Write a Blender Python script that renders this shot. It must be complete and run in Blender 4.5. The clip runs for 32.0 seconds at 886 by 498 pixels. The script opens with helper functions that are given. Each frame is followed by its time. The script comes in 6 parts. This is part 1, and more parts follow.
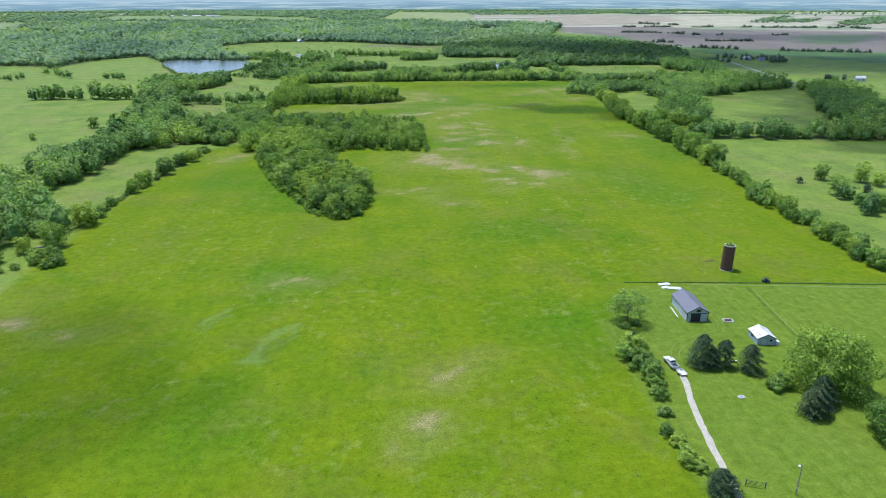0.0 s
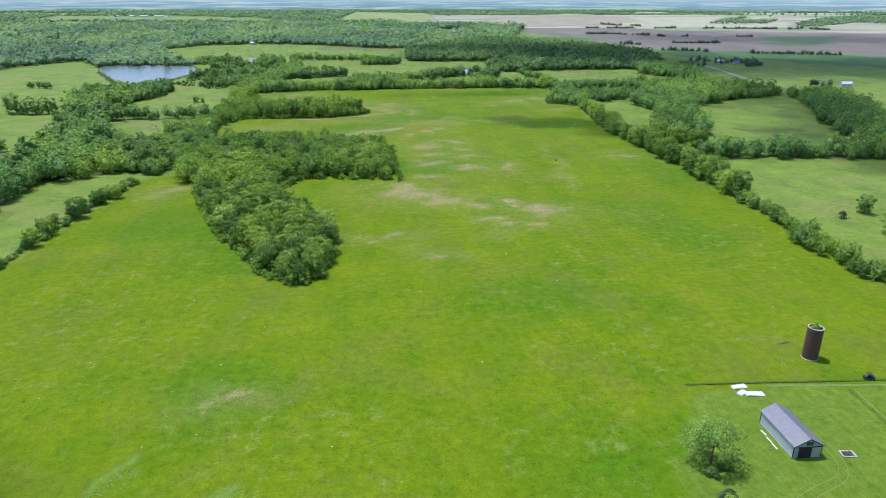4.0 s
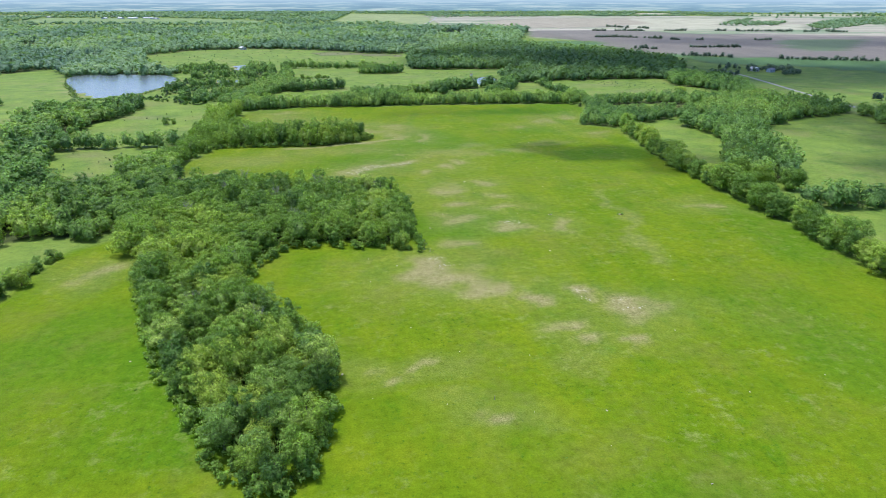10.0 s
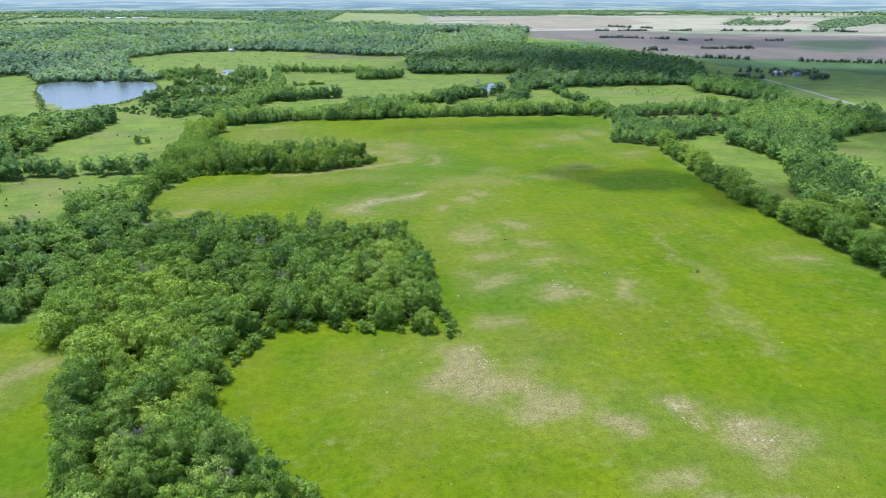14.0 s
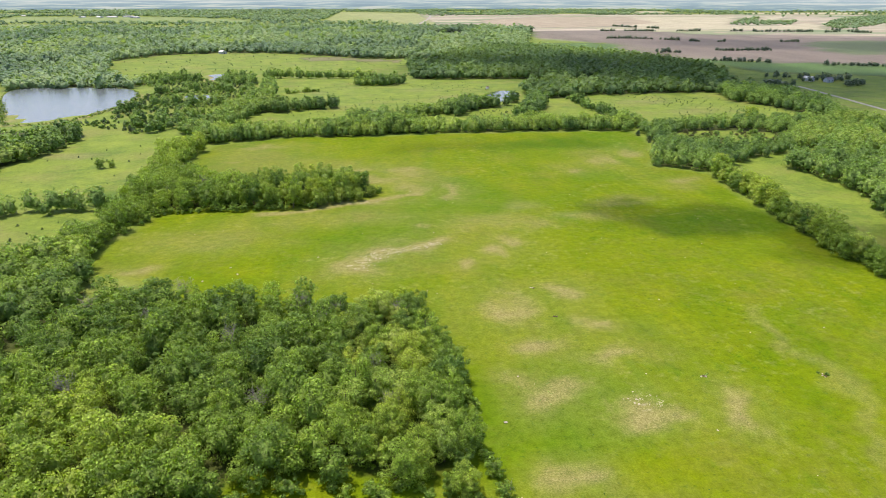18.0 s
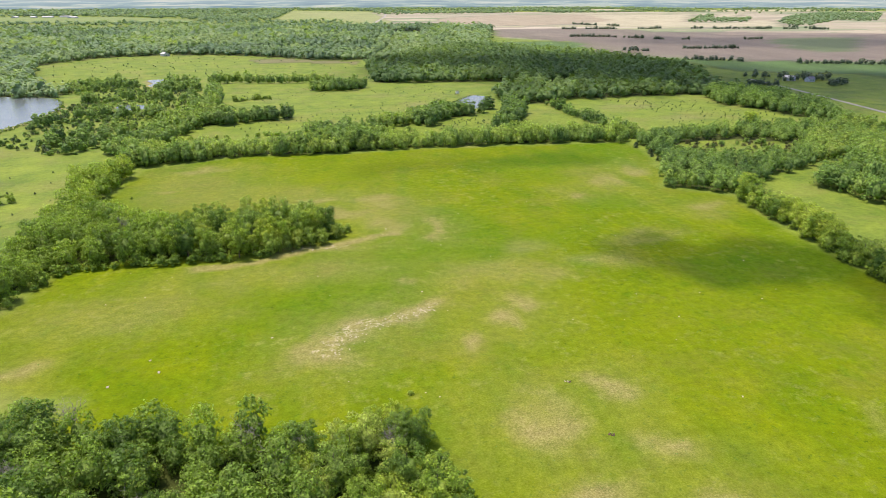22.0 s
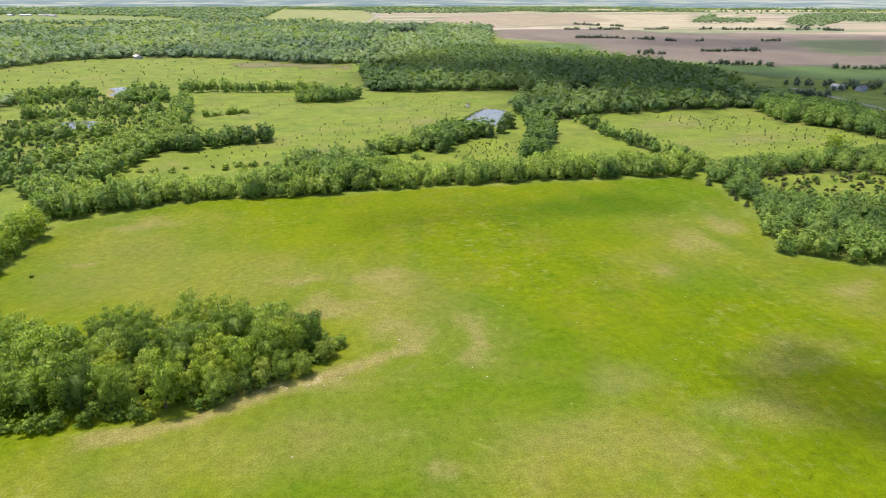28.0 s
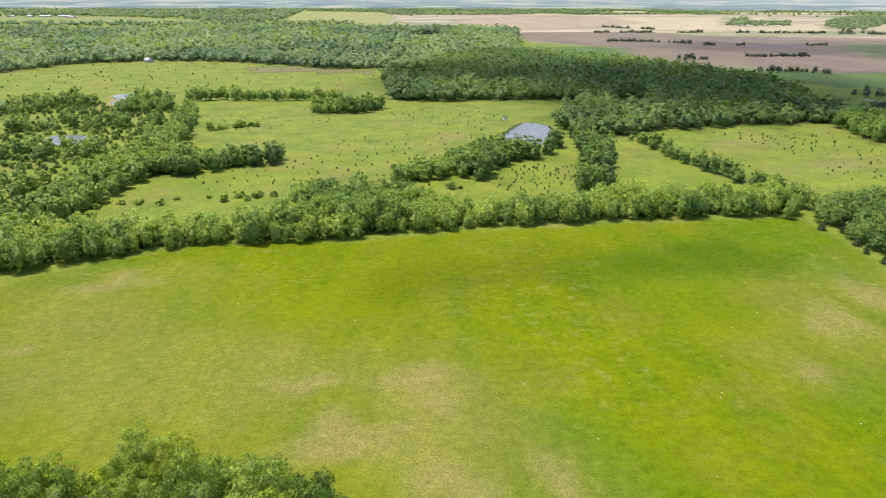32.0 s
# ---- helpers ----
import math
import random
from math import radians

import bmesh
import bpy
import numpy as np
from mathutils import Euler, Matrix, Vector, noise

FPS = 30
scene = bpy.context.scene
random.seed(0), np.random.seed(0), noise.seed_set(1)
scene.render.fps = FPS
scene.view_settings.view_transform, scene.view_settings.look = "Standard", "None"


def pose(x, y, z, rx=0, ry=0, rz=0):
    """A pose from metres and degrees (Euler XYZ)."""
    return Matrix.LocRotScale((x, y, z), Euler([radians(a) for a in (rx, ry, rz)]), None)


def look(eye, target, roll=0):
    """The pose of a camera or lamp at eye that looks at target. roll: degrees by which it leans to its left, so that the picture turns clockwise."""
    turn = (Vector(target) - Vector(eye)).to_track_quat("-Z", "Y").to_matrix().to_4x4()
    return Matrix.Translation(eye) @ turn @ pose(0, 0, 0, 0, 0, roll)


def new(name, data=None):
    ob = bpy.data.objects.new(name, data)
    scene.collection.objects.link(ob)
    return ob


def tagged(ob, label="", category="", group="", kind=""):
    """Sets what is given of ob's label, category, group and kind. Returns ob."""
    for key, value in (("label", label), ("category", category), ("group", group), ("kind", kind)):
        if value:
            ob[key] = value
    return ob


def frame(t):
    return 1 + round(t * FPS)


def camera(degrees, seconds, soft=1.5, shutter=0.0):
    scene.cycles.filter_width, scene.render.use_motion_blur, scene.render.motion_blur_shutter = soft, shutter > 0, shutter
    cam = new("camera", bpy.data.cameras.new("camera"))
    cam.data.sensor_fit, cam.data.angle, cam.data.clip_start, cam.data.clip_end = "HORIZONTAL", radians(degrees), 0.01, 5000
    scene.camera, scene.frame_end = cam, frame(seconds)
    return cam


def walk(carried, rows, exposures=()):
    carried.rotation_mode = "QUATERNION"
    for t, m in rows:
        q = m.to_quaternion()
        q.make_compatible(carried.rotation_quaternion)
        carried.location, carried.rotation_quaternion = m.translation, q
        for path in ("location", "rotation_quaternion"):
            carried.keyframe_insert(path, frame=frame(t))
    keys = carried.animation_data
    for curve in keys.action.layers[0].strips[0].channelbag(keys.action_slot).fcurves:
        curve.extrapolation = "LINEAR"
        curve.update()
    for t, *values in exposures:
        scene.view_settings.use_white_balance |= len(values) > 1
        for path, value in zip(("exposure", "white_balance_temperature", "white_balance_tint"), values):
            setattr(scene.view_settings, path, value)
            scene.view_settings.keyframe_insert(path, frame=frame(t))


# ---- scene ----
cam = camera(67.96, 32.0, soft=0.6)

# seconds, eye x, y, z, heading to the right, tilt down, lean (degrees)
PATH = [
    (0.0, 0.00, 0.00, 80.00, 3.705, 20.970, -0.080),
    (0.5, -0.52, 7.30, 79.97, 4.736, 20.969, -0.096),
    (1.0, -1.03, 14.60, 79.95, 5.905, 20.955, -0.130),
    (1.5, -1.51, 21.89, 79.95, 6.501, 20.947, -0.132),
    (2.0, -1.98, 29.21, 80.01, 6.746, 20.918, -0.100),
    (2.5, -2.43, 36.57, 80.11, 6.958, 20.941, -0.058),
    (3.0, -2.86, 43.95, 80.25, 7.101, 20.955, -0.017),
    (3.5, -3.25, 51.32, 80.41, 7.202, 20.959, 0.040),
    (5.5, -4.59, 80.74, 81.05, 7.417, 21.019, 0.115),
    (6.0, -4.88, 88.23, 81.14, 7.472, 21.000, 0.117),
    (6.5, -5.16, 95.73, 81.20, 7.537, 20.987, 0.096),
    (7.0, -5.40, 103.23, 81.23, 7.577, 20.988, 0.123),
    (7.5, -5.61, 110.75, 81.25, 7.595, 20.985, 0.102),
    (8.0, -5.81, 118.29, 81.27, 7.618, 20.964, 0.060),
    (8.5, -6.00, 125.82, 81.28, 7.662, 20.945, 0.044),
    (9.0, -6.17, 133.33, 81.30, 7.654, 20.924, 0.028),
    (9.5, -6.34, 140.81, 81.32, 7.690, 20.917, 0.037),
    (10.0, -6.54, 148.27, 81.35, 7.691, 20.900, 0.044),
    (10.5, -6.78, 155.72, 81.39, 7.711, 20.888, 0.045),
    (11.0, -7.07, 163.17, 81.44, 7.760, 20.879, 0.018),
    (11.5, -7.40, 170.62, 81.49, 7.785, 20.907, 0.016),
    (12.0, -7.77, 178.12, 81.57, 7.850, 20.913, -0.024),
    (12.5, -8.15, 185.67, 81.68, 7.944, 20.921, 0.021),
    (13.0, -8.54, 193.27, 81.79, 8.031, 20.958, 0.024),
    (13.5, -8.94, 200.93, 81.92, 8.090, 20.966, 0.024),
    (14.0, -9.31, 208.63, 82.05, 8.193, 20.975, 0.000),
    (14.5, -9.63, 216.36, 82.18, 8.327, 20.946, -0.039),
    (16.5, -9.65, 247.40, 82.66, 8.444, 21.077, 0.043),
    (17.0, -9.67, 255.03, 82.71, 8.503, 21.090, 0.037),
    (17.5, -9.69, 262.62, 82.75, 8.495, 21.098, 0.057),
    (18.0, -9.73, 270.14, 82.76, 8.497, 21.094, 0.056),
    (18.5, -9.78, 277.60, 82.73, 8.508, 21.068, 0.075),
    (19.0, -9.86, 285.02, 82.59, 8.503, 21.056, 0.084),
    (19.5, -9.99, 292.39, 82.32, 8.506, 21.025, 0.087),
    (20.0, -10.17, 299.71, 81.89, 8.513, 21.063, 0.062),
    (20.5, -10.34, 306.98, 81.39, 9.738, 21.114, -0.002),
    (21.0, -10.44, 314.25, 80.96, 11.244, 21.187, -0.100),
    (21.5, -10.33, 321.52, 80.74, 11.941, 21.183, -0.111),
    (22.0, -10.04, 328.77, 80.68, 12.287, 21.207, -0.078),
    (22.5, -9.64, 336.01, 80.74, 12.482, 21.184, -0.094),
    (23.0, -9.15, 343.22, 80.87, 12.602, 21.218, -0.098),
    (23.5, -8.62, 350.45, 81.03, 12.716, 21.254, -0.091),
    (24.0, -8.04, 357.73, 81.24, 12.822, 21.241, -0.108),
    (24.5, -7.45, 365.04, 81.43, 12.879, 21.254, -0.103),
    (25.0, -6.87, 372.36, 81.54, 12.907, 21.289, -0.054),
    (25.5, -6.31, 379.68, 81.56, 12.947, 21.322, 0.006),
    (27.5, -4.18, 409.15, 79.18, 13.057, 21.311, 0.136),
    (28.0, -3.57, 416.56, 78.60, 13.083, 21.262, 0.129),
    (28.5, -2.95, 423.96, 78.06, 13.128, 21.243, 0.131),
    (29.0, -2.33, 431.37, 77.58, 13.136, 21.213, 0.122),
    (29.5, -1.73, 438.76, 77.15, 13.169, 21.204, 0.139),
    (30.0, -1.16, 446.12, 76.80, 12.841, 21.197, 0.152),
    (30.5, -0.68, 453.47, 76.57, 12.339, 21.215, 0.216),
    (31.0, -0.35, 460.84, 76.46, 11.969, 21.139, 0.201),
    (31.5, -0.14, 468.17, 76.42, 11.754, 21.134, 0.201),
    (32.0, 0.00, 475.51, 76.42, 11.479, 21.097, 0.211),
]


def aim(x, y, z, heading, down, lean):
    return pose(x, y, z, 90 - down, 0, -heading) @ pose(0, 0, 0, 0, 0, lean)


# the film turns warmer between the fifteenth and the seventeenth second
walk(cam, [(t, aim(*row)) for t, *row in PATH],
     exposures=[(0, 0.27, 5550, 9), (6, 0.31, 5600, 10), (13, 0.4, 5600, 11), (14.5, 0.4, 5600, 11), (16.5, 0.5, 6800, 17), (25, 0.5, 7100, 19), (32, 0.48, 7200, 19)])

# ---- light ----
SUN_DIR = Vector((-0.235, 0.205, 0.95)).normalized()
world = bpy.data.worlds.new("world")
scene.world = world
world.use_nodes = True
wn = world.node_tree.nodes
sky = wn.new("ShaderNodeTexSky")
sky.sky_type, sky.sun_disc = "NISHITA", False
sky.sun_elevation = math.asin(SUN_DIR.z)
sky.sun_rotation = math.atan2(SUN_DIR.x, SUN_DIR.y)
sky.altitude, sky.air_density, sky.dust_density = 250, 1.0, 1.5
wn["Background"].inputs["Strength"].default_value = 0.15
world.node_tree.links.new(sky.outputs[0], wn["Background"].inputs["Color"])
sun = new("sun", bpy.data.lights.new("sun", "SUN"))
sun.data.energy, sun.data.angle, sun.data.color = 3.3, radians(0.6), (1.0, 0.95, 0.87)
sun.matrix_world = look(SUN_DIR * 300, (0, 0, 0))


# ---- helpers of this place ----
def smooth(a, b, x):
    u = np.clip((np.asarray(x, float) - a) / (b - a), 0, 1)
    return u * u * (3 - 2 * u)


def ground_z(x, y):
    """Height of the land: a level hayfield with a shallow valley round it."""
    x, y = np.asarray(x, float), np.asarray(y, float)
    r = np.hypot(x, y - 240)
    relief = 0.25 * (value_noise(x, y, 14, 3) - 0.5) + 0.9 * (value_noise(x, y, 60, 4) - 0.5) * smooth(30, 120, np.abs(x - 90) + np.abs(y - 140))
    return -5 * smooth(520, 900, r) + 5 * smooth(1100, 1800, r) + relief


def inside(poly, x, y):
    """Which of the points lie in the outline."""
    x, y = np.asarray(x, float), np.asarray(y, float)
    hit = np.zeros(x.shape, bool)
    n = len(poly)
    for i in range(n):
        (x0, y0), (x1, y1) = poly[i], poly[(i + 1) % n]
        if y0 == y1:
            continue
        cross = ((y0 > y) != (y1 > y)) & (x < (x1 - x0) * (y - y0) / (y1 - y0) + x0)
        hit ^= cross
    return hit


def to_edge(poly, x, y, closed=True):
    """Distance of the points from the outline or line."""
    x, y = np.asarray(x, float), np.asarray(y, float)
    best = np.full(x.shape, 1e9)
    n = len(poly)
    for i in range(n if closed else n - 1):
        (x0, y0), (x1, y1) = poly[i], poly[(i + 1) % n]
        dx, dy = x1 - x0, y1 - y0
        u = np.clip(((x - x0) * dx + (y - y0) * dy) / (dx * dx + dy * dy + 1e-9), 0, 1)
        best = np.minimum(best, np.hypot(x - x0 - u * dx, y - y0 - u * dy))
    return best


TABLES = {}


def value_noise(x, y, scale, seed=0):
    """Smooth noise of 0 to 1 with blobs of about scale metres."""
    if seed not in TABLES:
        TABLES[seed] = np.random.RandomState(seed).rand(64, 64)
    table = TABLES[seed]
    u, v = np.asarray(x, float) / scale, np.asarray(y, float) / scale
    i, j = np.floor(u).astype(int), np.floor(v).astype(int)
    a, b = u - i, v - j
    a, b = a * a * (3 - 2 * a), b * b * (3 - 2 * b)
    t = lambda p, q: table[p % 64, q % 64]
    return (t(i, j) * (1 - a) + t(i + 1, j) * a) * (1 - b) + (t(i, j + 1) * (1 - a) + t(i + 1, j + 1) * a) * b


def quick_mesh(name, verts, faces, material, flat=True):
    """A mesh from arrays of points and of faces with the same number of corners."""
    verts, faces = np.asarray(verts, np.float32), np.asarray(faces, np.int32)
    me = bpy.data.meshes.new(name)
    n, k = faces.shape
    me.vertices.add(len(verts))
    me.vertices.foreach_set("co", verts.ravel())
    me.loops.add(n * k)
    me.loops.foreach_set("vertex_index", faces.ravel())
    me.polygons.add(n)
    me.polygons.foreach_set("loop_start", np.arange(0, n * k, k, dtype=np.int32))
    me.polygons.foreach_set("use_smooth", np.full(n, not flat))
    me.update(calc_edges=True)
    me.materials.append(material)
    return me


def point_colours(me, name, values):
    at = me.color_attributes.new(name, "FLOAT_COLOR", "POINT")
    at.data.foreach_set("color", np.asarray(values, np.float32).ravel())


def part(name, bm, material, parent=None, label="", smooth_faces=False):
    """Links a bmesh as one mesh object under a thing or part."""
    me = bpy.data.meshes.new(name)
    if smooth_faces:
        for f in bm.faces:
            f.smooth = True
    bm.to_mesh(me)
    bm.free()
    me.materials.append(material)
    ob = new(name, me)
    ob.parent = parent
    if label:
        tagged(ob, label)
    return ob


def box(size, at=(0, 0, 0), turn=(0, 0, 0), bevel=0.0, bm=None):
    """A bevelled block in a bmesh; at is its centre."""
    out = bm or bmesh.new()
    tmp = bmesh.new()
    bmesh.ops.create_cube(tmp, size=1, matrix=Matrix.Diagonal((*size, 1)))
    if bevel:
        bmesh.ops.bevel(tmp, geom=tmp.edges[:], offset=bevel, segments=1, affect="EDGES")
    tmp.transform(pose(*at, *turn))
    me = bpy.data.meshes.new("tmp")
    tmp.to_mesh(me)
    tmp.free()
    out.from_mesh(me)
    bpy.data.meshes.remove(me)
    return out


def rod(a, b, r0, r1=None, sides=8, bm=None):
    """A tapered rod from a to b in a bmesh."""
    out = bm or bmesh.new()
    a, b = Vector(a), Vector(b)
    r1 = r0 if r1 is None else r1
    q = (b - a).to_track_quat("Z", "Y").to_matrix()
    rings = []
    for p, r in ((a, r0), (b, r1)):
        rings.append([out.verts.new(p + q @ Vector((math.cos(k * math.tau / sides) * r, math.sin(k * math.tau / sides) * r, 0))) for k in range(sides)])
    for k in range(sides):
        out.faces.new((rings[0][k], rings[0][(k + 1) % sides], rings[1][(k + 1) % sides], rings[1][k]))
    out.faces.new(rings[1])
    out.faces.new(rings[0][::-1])
    return out


def thing(name, at, turn=0, label="", category="", group="", kind=""):
    """An empty at the base of a thing, resting on the land."""
    ob = new(name)
    ob.matrix_world = pose(at[0], at[1], (float(ground_z(at[0], at[1])) if len(at) < 3 else at[2]), 0, 0, turn)
    return tagged(ob, label, category, group, kind)


# ---- materials ----
class Nodes:
    """Short hand for a node material."""

    def __init__(self, name, roughness=0.8, metallic=0.0, specular=0.3):
        self.mat = bpy.data.materials.new(name)
        self.mat.use_nodes = True
        self.tree = self.mat.node_tree
        self.bsdf = self.tree.nodes["Principled BSDF"]
        self.put("Roughness", roughness)
        self.put("Metallic", metallic)
        self.put("Specular IOR Level", specular)
        self.coord = self.add("ShaderNodeTexCoord").outputs["Object"]

    def add(self, kind):
        return self.tree.nodes.new(kind)

    def link(self, a, b):
        self.tree.links.new(a, b)

    def put(self, name, value):
        if hasattr(value, "is_output"):
            self.link(value, self.bsdf.inputs[name])
        else:
            self.bsdf.inputs[name].default_value = value

    def noise(self, scale, detail=4, rough=0.6, stretch=None, offset=0.0):
        n = self.add("ShaderNodeTexNoise")
        n.inputs["Scale"].default_value, n.inputs["Detail"].default_value, n.inputs["Roughness"].default_value = scale, detail, rough
        m = self.add("ShaderNodeMapping")
        m.inputs["Scale"].default_value = stretch or (1, 1, 1)
        m.inputs["Location"].default_value = (offset, offset * 1.7, 0)
        self.link(self.coord, m.inputs[0])
        self.link(m.outputs[0], n.inputs["Vector"])
        return n.outputs["Fac"]

    def ramp(self, fac, *stops):
        r = self.add("ShaderNodeValToRGB")
        while len(r.color_ramp.elements) < len(stops):
            r.color_ramp.elements.new(0.5)
        for e, (p, c) in zip(r.color_ramp.elements, stops):
            e.position = p
            e.color = (*c, 1) if hasattr(c, "__len__") else (c, c, c, 1)
        self.link(fac, r.inputs[0])
        return r.outputs[0]

    def mix(self, fac, a, b, how="MIX"):
        m = self.add("ShaderNodeMix")
        m.data_type, m.blend_type = "RGBA", how
        for value, socket in ((fac, m.inputs[0]), (a, m.inputs[6]), (b, m.inputs[7])):
            if hasattr(value, "is_output"):
                self.link(value, socket)
            else:
                socket.default_value = (*value, 1) if hasattr(value, "__len__") else value
        return m.outputs[2]

    def math(self, how, a, b=0.0, clamp=False):
        m = self.add("ShaderNodeMath")
        m.operation, m.use_clamp = how, clamp
        for value, socket in ((a, m.inputs[0]), (b, m.inputs[1])):
            if hasattr(value, "is_output"):
                self.link(value, socket)
            else:
                socket.default_value = value
        return m.outputs[0]

    def channels(self, name):
        a = self.add("ShaderNodeAttribute")
        a.attribute_name = name
        s = self.add("ShaderNodeSeparateColor")
        self.link(a.outputs["Color"], s.inputs[0])
        return (*s.outputs, a.outputs["Alpha"])

    def random(self):
        return self.add("ShaderNodeObjectInfo").outputs["Random"]

    def bump(self, height, strength=0.4, distance=0.1):
        b = self.add("ShaderNodeBump")
        b.inputs["Strength"].default_value, b.inputs["Distance"].default_value = strength, distance
        self.link(height, b.inputs["Height"])
        self.link(b.outputs[0], self.bsdf.inputs["Normal"])
        return self


def plain(name, colour, roughness=0.7, metallic=0.0, grain=20.0, spread=0.25, stretch=None, specular=0.3):
    """A painted or natural surface with a finer and a coarser unevenness."""
    n = Nodes(name, roughness, metallic, specular)
    dark, light = [c * (1 - spread) for c in colour], [min(1, c * (1 + spread)) for c in colour]
    a = n.ramp(n.noise(grain, 5, 0.65, stretch), (0.3, dark), (0.7, light))
    b = n.ramp(n.noise(grain * 0.13, 3, 0.5, stretch, 3.1), (0.35, 0.8), (0.65, 1.0))
    n.put("Base Color", n.mix(1.0, a, b, "MULTIPLY"))
    n.bump(n.noise(grain * 1.7, 4), 0.25, 0.03)
    return n.mat


def leaf_material(name, dark, light, dry, sheen=0.1, gloss=0.3):
    """Foliage whose green differs from tree to tree and from spray to spray."""
    n = Nodes(name, 0.5, 0, gloss)
    tint, shade, joined, _ = n.channels("tint")
    single = n.math("ADD", n.math("MULTIPLY", n.random(), 0.8), n.math("MULTIPLY", tint, 0.2))
    pick = n.mix(joined, single, tint)
    green = n.ramp(pick, (0.05, dark), (0.55, light), (0.95, dry))
    fine = n.ramp(shade, (0.0, 0.62), (1.0, 1.42))
    dapple = n.noise(0.9, 4, 0.75)
    colour = n.mix(1.0, n.mix(1.0, green, fine, "MULTIPLY"), n.ramp(dapple, (0.32, 0.55), (0.5, 1.0), (0.68, 1.4)), "MULTIPLY")
    n.put("Base Color", colour)
    n.bump(dapple, 0.6, 0.7)
    # bluish sheen, a weak stand-in for haze on far leaves
    n.put("Sheen Weight", sheen)
    n.put("Sheen Roughness", 0.4)
    n.put("Sheen Tint", (0.78, 0.9, 1.0, 1))
    t = n.add("ShaderNodeBsdfTranslucent")
    n.link(n.mix(1.0, colour, (1.5, 1.55, 0.6), "MULTIPLY"), t.inputs["Color"])
    m = n.add("ShaderNodeMixShader")
    m.inputs[0].default_value = 0.34
    n.link(n.bsdf.outputs[0], m.inputs[1])
    n.link(t.outputs[0], m.inputs[2])
    n.link(m.outputs[0], n.tree.nodes["Material Output"].inputs["Surface"])
    return n.mat


def land_material():
    """The land: hay, rough pasture, woodland floor, thin stony soil and far cropland."""
    n = Nodes("land", 0.8, 0, 0.08)
    bare, hay, floor, tan = n.channels("cover")
    lush, lime, plough, lawn = n.channels("cover_more")
    n.put("Specular IOR Level", n.ramp(hay, (0.0, 0.12), (1.0, 0.02)))
    wide, mid, near, fine = n.noise(0.012, 4), n.noise(0.06, 5, 0.6, None, 5), n.noise(0.45, 5, 0.65, None, 9), n.noise(2.6, 3, 0.7)
    streak = n.noise(0.09, 4, 0.6, (1.0, 0.16, 1), 2)
    hay_a = n.ramp(mid, (0.30, (0.070, 0.144, 0.003)), (0.5, (0.120, 0.190, 0.003)), (0.70, (0.186, 0.228, 0.005)))
    hay_b = n.ramp(streak, (0.33, (0.078, 0.155, 0.003)), (0.7, (0.190, 0.224, 0.007)))
    hay_c = n.mix(0.45, hay_a, hay_b)
    hay_c = n.mix(n.ramp(wide, (0.38, 0.0), (0.66, 0.65)), hay_c, (0.150, 0.200, 0.006))
    hay_c = n.mix(n.math("MULTIPLY", lush, 0.8), hay_c, (0.060, 0.152, 0.006))
    dots = n.ramp(n.noise(0.9, 3, 0.6, None, 33), (0.60, 0.0), (0.70, 0.55))
    hay_c = n.mix(dots, hay_c, (0.045, 0.115, 0.008))
    wisps = n.math("MULTIPLY", n.ramp(n.noise(0.2, 6, 0.75, None, 55), (0.53, 0.0), (0.70, 0.75)), n.ramp(n.noise(0.02, 3, 0.5, None, 66), (0.42, 0.25), (0.6, 1.0)))
    hay_c = n.mix(wisps, hay_c, (0.230, 0.262, 0.060))
    hay_c = n.mix(n.ramp(n.noise(0.035, 6, 0.72, None, 101), (0.50, 0.0), (0.68, 0.5)), hay_c, (0.160, 0.166, 0.030))
    hay_c = n.mix(n.ramp(n.noise(0.13, 5, 0.7, (1, 0.6, 1), 88), (0.56, 0.0), (0.72, 0.55)), hay_c, (0.060, 0.150, 0.004))
    past = n.ramp(mid, (0.3, (0.108, 0.174, 0.025)), (0.7, (0.226, 0.289, 0.040)))
    past = n.mix(n.ramp(wide, (0.4, 0.0), (0.7, 0.5)), past, (0.150, 0.224, 0.022))
    past = n.mix(dots, past, (0.075, 0.125, 0.020))
    past = n.mix(n.ramp(n.noise(0.028, 5, 0.65, None, 91), (0.50, 0.0), (0.66, 0.6)), past, (0.218, 0.216, 0.062))
    past = n.mix(n.ramp(n.noise(0.045, 4, 0.6, None, 63), (0.56, 0.0), (0.68, 0.6)), past, (0.080, 0.150, 0.018))
    ground = n.mix(hay, past, hay_c)
    ground = n.mix(n.math("MULTIPLY", lawn, 0.75), ground, n.mix(0.5, n.ramp(near, (0.3, (0.122, 0.172, 0.022)), (0.7, (0.176, 0.222, 0.036))), n.ramp(n.noise(0.8, 2, 0.5, (1.0, 0.04, 1), 17), (0.35, (0.100, 0.182, 0.014)), (0.65, (0.165, 0.232, 0.030)))))
    fields = n.add("ShaderNodeTexVoronoi")
    fields.distance = "MANHATTAN"
    fields.inputs["Scale"].default_value = 1.0
    m = n.add("ShaderNodeMapping")
    m.inputs["Scale"].default_value, m.inputs["Rotation"].default_value = (0.0026, 0.0125, 1), (0, 0, 0.10)
    n.link(n.coord, m.inputs[0])
    n.link(m.outputs[0], fields.inputs["Vector"])
    pick = n.add("ShaderNodeSeparateColor")
    n.link(fields.outputs["Color"], pick.inputs[0])
